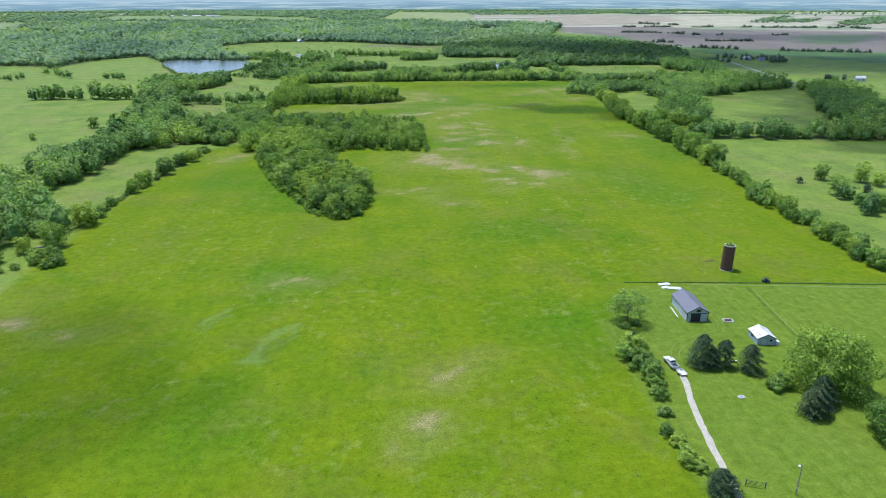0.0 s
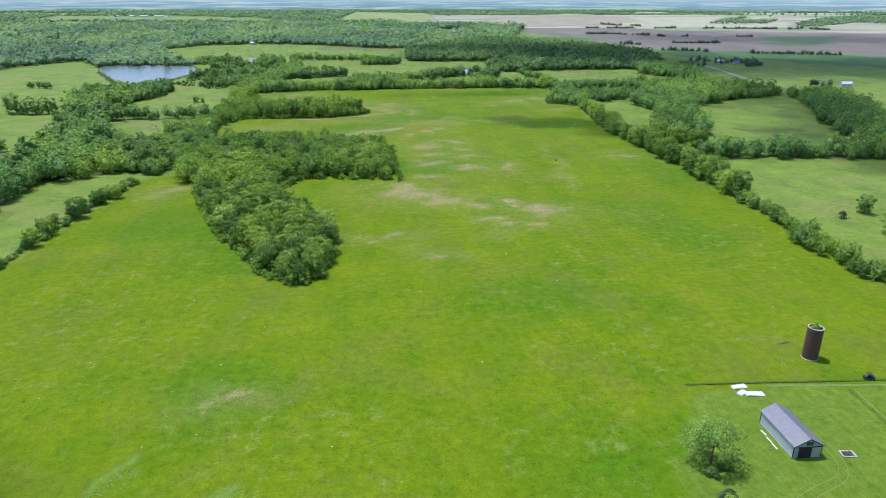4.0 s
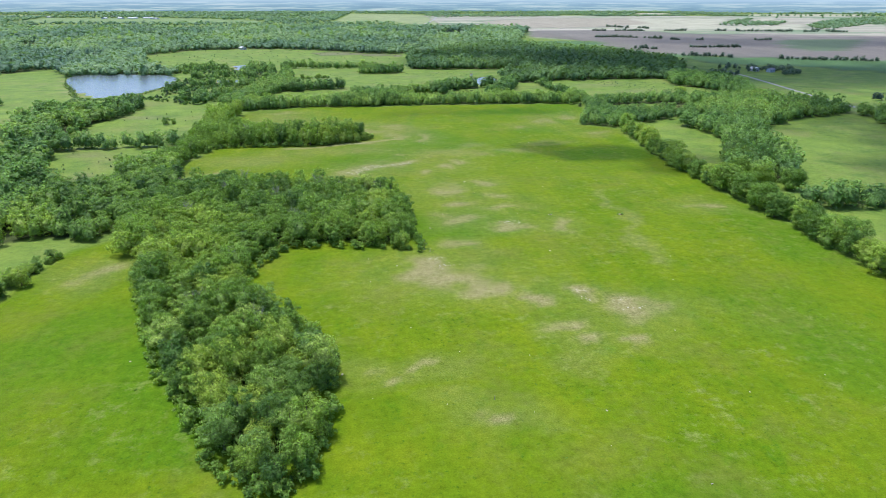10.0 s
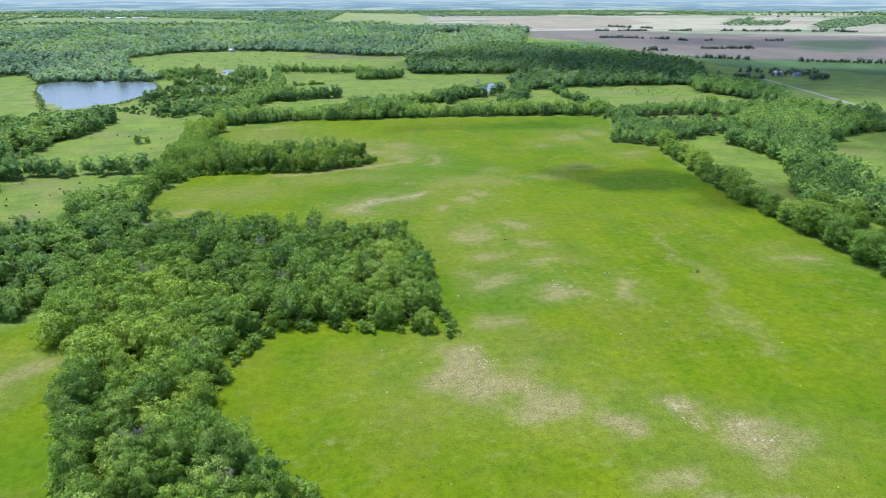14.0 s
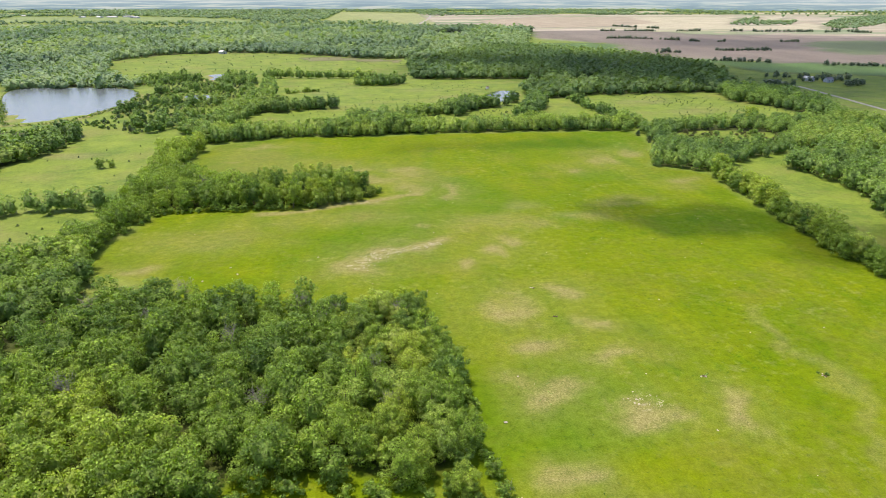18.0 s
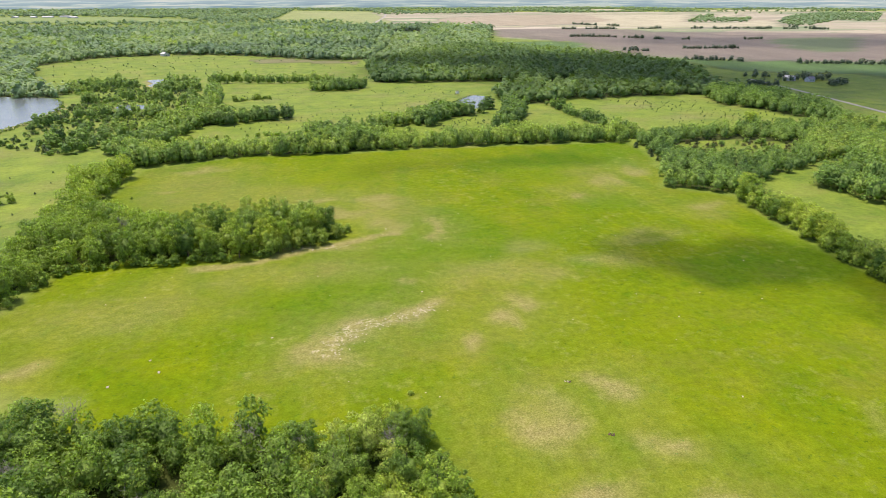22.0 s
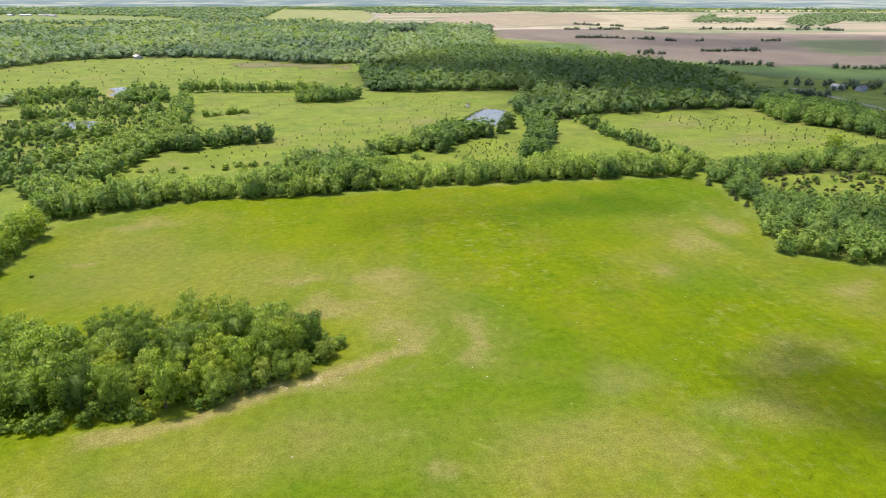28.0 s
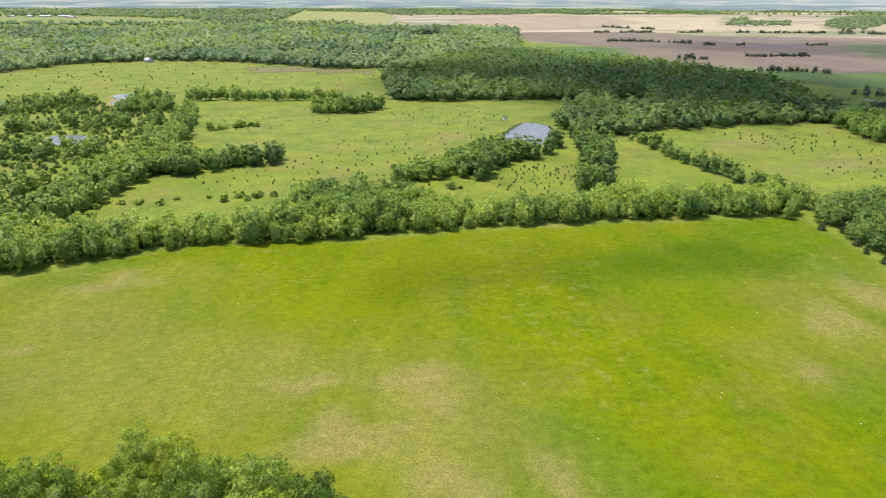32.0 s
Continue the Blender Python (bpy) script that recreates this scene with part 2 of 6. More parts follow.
    crop = n.ramp(pick.outputs[0], (0.0, (0.32, 0.28, 0.20)), (0.28, (0.41, 0.36, 0.26)), (0.48, (0.25, 0.23, 0.17)), (0.64, (0.37, 0.36, 0.22)), (0.8, (0.17, 0.23, 0.11)), (1.0, (0.46, 0.40, 0.31)))
    crop = n.mix(n.math("MULTIPLY", plough, 0.8), crop, n.ramp(mid, (0.3, (0.15, 0.118, 0.105)), (0.7, (0.20, 0.16, 0.14))))
    past = n.mix(n.math("MULTIPLY", n.ramp(pick.outputs[1], (0.55, 0.0), (0.6, 0.55)), n.ramp(n.noise(0.0009, 2, 0.5), (0.35, 0.0), (0.5, 0.8))), past, (0.235, 0.275, 0.075))
    ground = n.mix(tan, ground, crop)
    grown = n.add("ShaderNodeAttribute")
    grown.attribute_name = "far_field"
    drill = n.ramp(n.noise(0.02, 5, 0.65, (1.0, 0.35, 1), 47), (0.3, 0.82), (0.7, 1.15))
    ground = n.mix(n.math("MULTIPLY", grown.outputs["Alpha"], 0.9), ground, n.mix(1.0, grown.outputs["Color"], drill, "MULTIPLY"))
    thin = n.math("ADD", n.math("MULTIPLY", n.noise(0.16, 5, 0.7, None, 77), 0.95), n.math("MULTIPLY", fine, 0.4))
    thin = n.math("MULTIPLY", bare, n.ramp(thin, (0.36, 0.24), (0.54, 0.74), (0.74, 0.98)))
    soil = n.ramp(fine, (0.3, (0.215, 0.190, 0.068)), (0.7, (0.345, 0.292, 0.140)))
    ground = n.mix(thin, ground, soil)
    vein = n.math("ABSOLUTE", n.math("SUBTRACT", n.noise(0.5, 4, 0.7, None, 21), 0.5))
    stones = n.math("MULTIPLY", n.ramp(vein, (0.012, 1.0), (0.04, 0.0)), n.ramp(n.noise(0.35, 3, 0.6, None, 43), (0.42, 0.0), (0.56, 1.0)))
    ground = n.mix(n.math("MULTIPLY", n.math("MULTIPLY", lime, stones), 0.9), ground, (0.52, 0.45, 0.33))
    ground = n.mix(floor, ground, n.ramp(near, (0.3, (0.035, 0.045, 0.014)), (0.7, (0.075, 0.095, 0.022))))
    tuft = n.math("ADD", n.math("MULTIPLY", near, 0.5), n.math("MULTIPLY", fine, 0.5))
    n.put("Base Color", n.mix(1.0, ground, n.ramp(tuft, (0.28, 0.58), (0.72, 1.36)), "MULTIPLY"))
    n.bump(n.math("ADD", near, n.math("MULTIPLY", fine, 0.5)), 0.5, 0.35)
    # faint bluish sheen that lightens the far land in place of haze
    n.put("Sheen Weight", 0.03)
    n.put("Sheen Roughness", 0.35)
    n.put("Sheen Tint", (0.74, 0.87, 1.0, 1))
    return n.mat


LAND = land_material()
LEAF = leaf_material("broad_leaves", (0.092, 0.182, 0.033), (0.242, 0.365, 0.050), (0.385, 0.470, 0.064), 0.0)
LEAF_PALE = leaf_material("young_leaves", (0.160, 0.265, 0.056), (0.285, 0.405, 0.072), (0.400, 0.485, 0.105), 0.05)
# leaves of the far woods, with haze painted in as extra blue
LEAF_HAZED = leaf_material("hazed_leaves", (0.115, 0.205, 0.120), (0.215, 0.325, 0.155), (0.310, 0.415, 0.170), 0.1, 0.3)
LEAF_GROVE = leaf_material("grove_leaves", (0.084, 0.168, 0.050), (0.202, 0.325, 0.072), (0.330, 0.425, 0.088), 0.03, 0.2)
# far field trees: haze and cloud shade are painted in as dark blue-green
LEAF_FIELD = leaf_material("hazed_field_leaves", (0.070, 0.115, 0.070), (0.105, 0.160, 0.092), (0.140, 0.195, 0.104), 0.3, 0.4)
# darker copy of the far leaves: cloud shade and some haze blue painted in
LEAF_FOREST = leaf_material("shaded_forest_leaves", (0.085, 0.165, 0.062), (0.160, 0.262, 0.078), (0.240, 0.345, 0.088), 0.05, 0.22)
LEAF_OLD = leaf_material("old_tree_leaves", (0.095, 0.185, 0.034), (0.205, 0.325, 0.044), (0.290, 0.390, 0.052), 0.0)
NEEDLES = leaf_material("cedar_needles", (0.046, 0.086, 0.034), (0.066, 0.112, 0.040), (0.092, 0.128, 0.046))
BRONZE = leaf_material("bronze_needles", (0.085, 0.105, 0.036), (0.125, 0.135, 0.046), (0.165, 0.165, 0.060))
BARK = plain("bark", (0.16, 0.13, 0.10), 0.9, 0, 6, 0.4, (1, 1, 0.25))
DEADWOOD = plain("bare_twigs", (0.34, 0.30, 0.27), 0.9, 0, 6, 0.3)

# ---- outlines of woods, rows and fields ----
WOOD_MAIN = [(-97, 380), (-77, 350), (-64, 313), (-56, 289), (-45, 273), (-38, 254), (-26, 242), (-18, 246), (-14, 265), (-14, 289), (-21, 305),
             (-37, 321), (-42, 338), (-37, 358), (-29, 368), (2, 361), (15, 357), (13, 372), (14, 409), (7, 441), (-20, 441), (-42, 445), (-82, 457)]
WOOD_WEST = [(-83, 455), (-97, 381), (-119, 384), (-150, 370), (-146, 331), (-152, 290), (-172, 300), (-180, 345), (-174, 366), (-162, 390), (-166, 430),
             (-160, 470), (-138, 459), (-110, 455), (-95, 468)]
WOOD_STRIP = [(-158, 385), (-150, 458), (-162, 500), (-172, 530), (-180, 575), (-182, 612), (-170, 664), (-168, 705), (-195, 738), (-250, 742), (-243, 690),
              (-228, 610), (-205, 540), (-195, 480), (-183, 450), (-180, 400)]
WOOD_SOUTHWEST = [(-130, 222), (-121, 238), (-133, 252), (-152, 282), (-156, 300), (-178, 305), (-200, 250), (-160, 200)]
PENINSULA = [(-106, 500), (-97, 478), (-94, 509), (-85, 537), (-30, 536), (-9, 545), (4, 556), (-8, 567), (-32, 577), (-60, 571), (-83, 580),
             (-92, 610), (-88, 640), (-87, 667), (-100, 672), (-110, 640), (-106, 600), (-102, 545)]
WOOD_LINK = [(-112, 514), (-99, 509), (-95, 480), (-86, 458), (-122, 452), (-120, 486), (-112, 498)]
TREELINE = [(-96, 670), (-60, 682), (-37, 687), (0, 681), (34, 685), (83, 686), (162, 680), (175, 672), (190, 688), (186, 702), (110, 705),
            (60, 702), (36, 720), (2, 724), (-18, 701), (-60, 704), (-102, 700)]
ROW_NORTHWEST = [(-118, 705), (-96, 692), (-82, 735), (-70, 776), (-40, 783), (-45, 800), (-66, 818), (-70, 915), (-80, 990), (-92, 985), (-86, 912), (-88, 822), (-97, 785), (-104, 745)]
GROVE_POND = [(62, 755), (72, 745), (90, 768), (122, 788), (150, 845), (140, 835), (118, 805), (88, 806), (66, 788)]
ROW_POND = [(105, 704), (116, 704), (128, 735), (150, 772), (160, 830), (150, 850), (138, 800), (128, 770), (110, 735)]
WOOD_EAST = [(174, 668), (175, 650), (160, 612), (147, 594), (145, 582), (168, 567), (200, 582), (230, 598), (300, 628), (352, 640), (350, 694), (290, 697), (230, 690), (192, 692)]
WOOD_INNER = [(176, 446), (186, 468), (205, 500), (219, 536), (214, 572), (240, 592), (300, 632), (370, 640), (370, 600), (318, 582), (256, 548), (225, 475), (208, 424), (184, 421)]
WOOD_RIGHT = [(172, 385), (208, 378), (285, 366), (300, 362), (345, 430), (385, 520), (410, 600), (365, 602), (352, 556), (312, 480), (288, 420), (282, 388), (215, 396), (174, 398)]
WOOD_FAR_EAST = [(335, 640), (350, 645), (348, 690), (370, 760), (381, 795), (392, 840), (330, 848), (316, 800), (330, 760), (335, 700)]
FOREST = [(65, 1012), (113, 1000), (184, 1000), (215, 985), (185, 930), (160, 900), (152, 850), (170, 823), (206, 845), (285, 852), (330, 850), (390, 840),
          (374, 880), (388, 930), (440, 1002), (450, 1093), (438, 1219), (412, 1302), (324, 1457), (229, 1422), (77, 1212)]
FOREST_LEFT = [(-330, 965), (-215, 962), (-205, 1000), (-262, 1060), (-330, 1288), (-282, 1385), (-199, 1422), (-81, 1384), (13, 1290), (90, 1268), (77, 1212),
               (229, 1422), (324, 1457), (380, 1660), (480, 1990), (300, 2090), (130, 2140), (-300, 2180), (-760, 2200), (-1150, 1750), (-640, 935), (-487, 929), (-431, 885), (-443, 993), (-385, 1075)]
HEDGE_EAST = [(150, 90), (150, 180), (151, 244), (158, 309), (160, 378), (159, 445), (167, 530), (172, 566)]
HEDGE_WEST = [(-119, 244), (-119, 285), (-117, 318), (-112, 344), (-106, 372)]
HAYFIELD = [(-121, -400), (-117, 200), (-118, 284), (-105, 374), (-97, 382), (-60, 460), (-95, 479), (-93, 509), (-85, 538), (-82, 580), (-92, 620), (-86, 668),
            (-38, 690), (11, 682), (48, 685), (173, 678), (174, 655), (159, 611), (146, 585), (168, 566), (160, 520), (157, 400), (155, 250), (151, 180), (150, -400)]
CROPLAND = [(0, 3600), (233, 2361), (470, 1903), (400, 1668), (522, 1524), (530, 1250), (650, 1135), (1500, 600), (4200, 1200), (3500, 3000), (1106, 3500)]
PLOUGHED = [(420, 1640), (530, 1500), (540, 1260), (700, 1130), (1500, 620), (2600, 900), (1400, 1500), (900, 1750)]
GROVE_NORTH = [(2, 957), (30, 950), (60, 962), (56, 986), (4, 986)]
GROVE_MEADOW = [(-45, 789), (-14, 795), (-13, 808), (-45, 805)]
SAVANNA = [(-188, 830), (-180, 780), (-205, 752), (-172, 735), (-130, 700), (-112, 740), (-98, 790), (-90, 820), (-88, 890), (-92, 985), (-118, 1100), (-150, 1046), (-200, 1098), (-236, 1040), (-190, 960), (-182, 880)]
CEDAR_EAST = [(187, 648), (207, 672), (240, 672), (272, 652), (236, 616), (210, 618), (196, 625), (188, 634)]
PASTURE_FAR = [(-323, 1288), (-278, 1379), (-227, 1399), (-199, 1418), (-81, 1379), (-28, 1313), (13, 1283), (81, 1262), (76, 1147), (9, 1111), (-90, 1123), (-175, 1107), (-210, 1049), (-252, 1057)]
PALE_HAY, GREEN_CROP, TAN, STUBBLE, PLOUGHED_SOIL, DRY_GRASS = (0.250, 0.285, 0.105), (0.085, 0.155, 0.050), (0.330, 0.280, 0.195), (0.420, 0.385, 0.260), (0.180, 0.152, 0.124), (0.180, 0.165, 0.085)
# far fields between the woods: outline and what grows there
FIELDS = [
    ([(-1000, 2560), (-731, 2471), (-421, 2316), (-298, 2175), (-273, 2019), (-344, 2033), (-460, 2205), (-652, 2241), (-950, 2330)], PALE_HAY),
    ([(-1300, 3340), (-1017, 3296), (-778, 3259), (-622, 3167), (-325, 2826), (-302, 2587), (-597, 2638), (-802, 2674), (-1200, 2730)], (0.190, 0.250, 0.085)),
    ([(4, 4076), (375, 3789), (276, 2158), (136, 2183), (152, 2598), (49, 2615), (-68, 2590)], PALE_HAY),
    # this field's dark green takes in the cloud shade lying over it
    ([(183, 1982), (230, 1951), (292, 1939), (252, 1761), (208, 1738)], GREEN_CROP),
    ([(64, 1880), (110, 1872), (110, 1803), (50, 1814)], PALE_HAY),
    ([(442, 1868), (520, 1832), (478, 1700), (401, 1716)], GREEN_CROP),
    ([(367, 1571), (508, 1540), (483, 1420), (453, 1377), (404, 1368), (339, 1411), (361, 1536)], GREEN_CROP),
    ([(94, 1252), (142, 1242), (165, 1217), (159, 1193), (128, 1181), (105, 1180), (93, 1213)], PALE_HAY),
    ([(244, 989), (270, 997), (265, 964), (248, 932), (230, 943)], GREEN_CROP),
    ([(-1500, 2600), (-1376, 2505), (-1221, 2384), (-1080, 2029), (-800, 1705), (-782, 1639), (-946, 1711), (-1300, 1800)], (0.200, 0.255, 0.105)),
    ([(-1958, 3578), (-1827, 3456), (-1669, 3155), (-1733, 3162)], PALE_HAY),
    ([(-2600, 3900), (-1500, 3900), (-1100, 3700), (-1250, 3560), (-2400, 3650)], PALE_HAY),
    ([(-639, 1579), (-611, 1579), (-571, 1473), (-585, 1456)], PALE_HAY),
    ([(-77, 1324), (-29, 1329), (14, 1290), (78, 1255), (71, 1224), (6, 1250), (-53, 1256)], DRY_GRASS),
    ([(475, 1978), (647, 1946), (720, 1987), (849, 1684), (864, 1611), (1153, 1543), (1900, 1700), (1100, 700), (722, 1113), (606, 1138), (576, 1173), (532, 1204), (461, 1267), (453, 1339), (503, 1505), (462, 1643), (398, 1686)], PLOUGHED_SOIL),
    ([(453, 1339), (461, 1267), (532, 1204), (606, 1138), (722, 1113), (1100, 700), (900, 600), (595, 986), (527, 1025), (498, 1068), (495, 1148), (471, 1240)], GREEN_CROP),
    # cloud shade is mixed into the green of this strip
    ([(862, 1480), (980, 1520), (1076, 1466), (834, 1224), (770, 1257), (819, 1372)], (0.110, 0.150, 0.070)),
    ([(1198, 3023), (1639, 2955), (1151, 2210), (1299, 2145), (1446, 2329), (1545, 2312), (1312, 2001), (1273, 1914), (1014, 1933), (762, 2038)], STUBBLE),
    ([(1721, 2942), (1827, 2925), (1487, 2470), (1443, 2531)], STUBBLE),
    ([(1639, 3998), (1836, 3973), (1598, 3509), (1426, 3533)], STUBBLE),
    ([(2069, 3676), (2779, 3581), (2510, 3273), (1927, 3357)], STUBBLE),
    ([(640, 2120), (1000, 2380), (1180, 3000), (820, 3100), (480, 2700), (420, 2150)], TAN)]
WOOD_LOTS = [
    [(1151, 2210), (1497, 2698), (1675, 2874), (1410, 2483), (1496, 2468), (1580, 2508), (1333, 2178)],
    [(1397, 2128), (1750, 2536), (2289, 3019), (2448, 2829), (1758, 2143), (1709, 2238), (1339, 1932), (1296, 1940)]]
WOODS = [WOOD_MAIN, WOOD_WEST, WOOD_STRIP, WOOD_SOUTHWEST, PENINSULA, TREELINE, ROW_NORTHWEST, GROVE_POND, ROW_POND, WOOD_EAST, WOOD_INNER, WOOD_RIGHT, WOOD_FAR_EAST, FOREST, FOREST_LEFT]
ROUGH = [SAVANNA, CEDAR_EAST]
LAKE = [(-318, 945), (-297, 975), (-216, 955), (-190, 895), (-187, 845), (-200, 772), (-236, 756), (-272, 828)]
POND_EAST = [(109, 840), (122, 866), (138, 886), (149, 872), (143, 845), (131, 821), (118, 817)]
POND_SMALL = [(-143, 872), (-148, 895), (-131, 895), (-122, 880), (-124, 868)]
POND_NORTH = [(-158, 1042), (-154, 1066), (-164, 1094), (-146, 1104), (-138, 1080), (-146, 1060), (-142, 1044)]
# thin soil: centre, half width across and along
BARE = [(12, 340, 12, 7), (21, 332, 11, 7), (31, 325, 9, 5), (42, 318, 5, 2.6), (58, 317, 3, 7), (69, 305, 9, 5.5), (47, 296, 3, 4), (52, 287, 4, 2.4), (61, 290, 2.2, 3),
        (140, 396, 6, 4), (-90, 354, 4, 6), (2, 283, 8, 1.0), (7, 278, 4, 0.8), (17, 261, 3, 2), (-8, 468, 7, 8), (0, 477, 8, 8), (8, 485, 9, 7), (18, 489, 7, 5), (30, 433, 8, 9), (51, 441, 5.5, 7), (49, 381, 7, 4)]
BARE += [(-104, 163, 5, 4), (-100, 158, 3, 2), (-86, 149, 3, 2.5), (0, 109, 3, 1.5), (-36, 182, 3, 1.2), (10, 128, 4, 2)]
BARE += [(29, 389, 3, 3.5), (27, 359, 4, 4), (52, 420, 4.5, 4), (51, 404, 9, 3.5), (32, 391, 4, 3.6), (33, 414, 6, 4), (38, 475, 4, 5), (-5, 541, 16, 3.5),
         (6, 577, 15, 6), (20, 566, 6, 8), (37, 556, 3.4, 10), (103, 585, 4, 6), (130, 600, 8, 13), (148, 618, 6, 8), (-58, 661, 12, 7), (-70, 623, 8, 4.5)]
BARE += [(-79, 473, 5, 5), (150, 558, 10, 4), (27, 467, 3.5, 5.5), (69, 378, 3.5, 4.5), (45, 486, 5.5, 5), (23, 506, 3, 3), (-5, 596, 7, 4.5), (36, 564, 4, 6), (15, 592, 11, 7)]
THIN = [(46, 508, 17, 10), (60, 527, 8, 9), (62, 503, 10, 8), (84, 514, 12, 7), (104, 530, 14, 6)]
DULL = [(-48, 610, 34, 24), (-12, 600, 30, 14), (-62, 642, 24, 18), (20, 575, 18, 14), (-20, 520, 40, 10), (-60, 500, 24, 14)]
LIME = [(-5, 471, 3, 3), (0, 477, 4, 3.4), (5, 482, 4.5, 3), (12, 486, 5, 2.4), (19, 488, 4, 2), (20, 343, 4, 2.2), (69, 307, 3.5, 1.4), (-7, 541, 8, 1.5), (58, 314, 1.3, 2), (51, 385, 4, 2)]


def blobs(spots, x, y, edge=0.5):
    out = np.zeros(x.shape)
    for cx, cy, rx, ry in spots:
        d = np.hypot((x - cx) / rx, (y - cy) / ry)
        out = np.maximum(out, 1 - smooth(1 - edge, 1 + edge, d))
    return out


def build_ground():
    """One sheet of land, finer in the hayfield, with its cover in point colours."""
    xs = np.concatenate([-6000 * np.linspace(1, 0.0, 100, endpoint=False) ** 2.2 - 190, np.arange(-188, 200, 2.5), 6000 * np.linspace(0, 1, 100) ** 2.2 + 200])
    ys = np.concatenate([-700 + 700 * np.linspace(0, 1, 15, endpoint=False), np.arange(0, 700, 2.5), 700 + 5200 * np.linspace(0, 1, 170) ** 1.7])
    gx, gy = np.meshgrid(xs, ys)
    x, y = gx.ravel(), gy.ravel()
    w, h = len(xs), len(ys)
    i = np.arange(w * h).reshape(h, w)
    faces = np.stack([i[:-1, :-1].ravel(), i[:-1, 1:].ravel(), i[1:, 1:].ravel(), i[1:, :-1].ravel()], 1)
    z = ground_z(x, y)
    for pond in (LAKE, POND_EAST, POND_SMALL, POND_NORTH):
        z = z - 1.2 * np.where(inside(pond, x, y), smooth(0, 8, to_edge(pond, x, y)), 0)
    me = quick_mesh("ground", np.stack([x, y, z], 1), faces, LAND, flat=False)
    wob = 3 * (value_noise(x, y, 7, 8) - 0.5)
    soft = lambda poly, s: np.where(inside(poly, x, y), smooth(-s, s, to_edge(poly, x, y) + wob), smooth(-s, s, -to_edge(poly, x, y) + wob))
    floor = np.zeros(x.shape)
    rough = np.zeros(x.shape, bool)
    for poly in ROUGH:
        rough |= inside(poly, x, y)
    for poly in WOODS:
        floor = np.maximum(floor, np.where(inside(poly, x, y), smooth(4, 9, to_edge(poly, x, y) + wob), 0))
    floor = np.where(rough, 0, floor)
    field = np.zeros((len(x), 4))
    for poly, colour in FIELDS:
        grown = inside(poly, x, y)
        field[grown] = (*colour, 1)
        floor = np.where(grown, 0, floor)
    hay = soft(HAYFIELD, 2.5)
    jx = x + 10 * (value_noise(x, y, 8, 11) - 0.5) + 9 * (value_noise(x, y, 21, 13) - 0.5)
    jy = y + 11 * (value_noise(x, y, 8, 12) - 0.5) + 10 * (value_noise(x, y, 21, 14) - 0.5)
    dry = 0.6 * blobs([(84, 845, 8, 10), (-40, 900, 16, 8), (60, 905, 16, 7), (-150, 530, 12, 8), (-140, 480, 10, 6), (10, 770, 12, 8), (250, 740, 16, 9), (240, 800, 20, 9), (-160, 650, 12, 9)], jx, jy, 0.9)
    field[dry > 0] = np.stack([np.full(x.shape, 0.21), np.full(x.shape, 0.19), np.full(x.shape, 0.085), dry], 1)[dry > 0]
    pale = 0.75 * (1 - smooth(0.3, 3.2, np.minimum(to_edge([(-54, 153), (-47, 163)], jx, jy, False), to_edge([(-37, 138), (-27, 152)], jx, jy, False))))
    field[pale > 0] = np.stack([np.full(x.shape, 0.19), np.full(x.shape, 0.28), np.full(x.shape, 0.09), 0.6 * pale], 1)[pale > 0]
    bare = np.maximum(blobs([b for b in BARE if b[1] < 350], jx, jy, 0.6), 0.8 * blobs([b for b in BARE if 350 <= b[1] < 495], jx, jy, 0.8))
    bare = np.maximum(bare, 0.65 * blobs([b for b in BARE if b[1] >= 495], jx, jy, 0.9)) * hay
    halo = [(cx, cy, rx * 2.0 + 3, ry * 2.0 + 3) for cx, cy, rx, ry in BARE]
    bare = np.maximum(bare, 0.2 * blobs(halo, jx, jy, 0.8) * hay)
    bare = np.maximum(bare, 0.4 * blobs(THIN, jx, jy, 0.8))
    bare = np.maximum(bare, 0.3 * blobs(DULL, jx, jy, 0.9) * hay)
    swale = [[(37, 645), (33, 621), (30, 590), (26, 567), (23, 545), (20, 523), (18, 490)], [(-110, 197), (-102, 190), (-93, 185)]]
    dry_line = [[(98, 430), (97, 387), (95, 362), (92, 335)], [(-9, 541), (12, 548), (24, 556)], [(37, 570), (36, 545)]]
    for line in dry_line:
        bare = np.maximum(bare, 0.3 * (1 - smooth(0.5, 3.5, to_edge(line, jx, jy, False))))
    rim = to_edge([(-46, 531), (-28, 532), (-8, 541), (6, 547), (22, 553)], 0.8 * x + 0.2 * jx, 0.8 * y + 0.2 * jy, False)
    bare = np.maximum(bare, 0.85 * (1 - smooth(0.6, 3.4, rim)))
    lime = blobs(LIME, jx, jy, 0.6)
    tan = soft(CROPLAND, 10)
    plough = soft(PLOUGHED, 10)
    lush = np.maximum(smooth(0.6, 0.85, value_noise(x, y, 38, 15)) * 0.6, 0.8 * blobs([(78, 512, 4, 10), (57, 538, 4, 4), (59, 524, 3, 4)], jx, jy, 0.8))
    for line in swale:
        lush = np.maximum(lush, 0.5 * (1 - smooth(0.8, 4.0, to_edge(line, jx * 0.3 + x * 0.7, jy * 0.3 + y * 0.7, False))))
    shore = np.zeros(x.shape)
    for water in (LAKE, POND_SMALL, POND_NORTH, POND_EAST):
        shore = np.maximum(shore, 1 - smooth(1.0, 5.0, to_edge(water, jx * 0.4 + x * 0.6, jy * 0.4 + y * 0.6)))
    bare = np.maximum(bare, shore)
    lawn = inside([(52, -400), (52, 150), (66, 174), (150, 170), (150, -400)], x, y).astype(float)
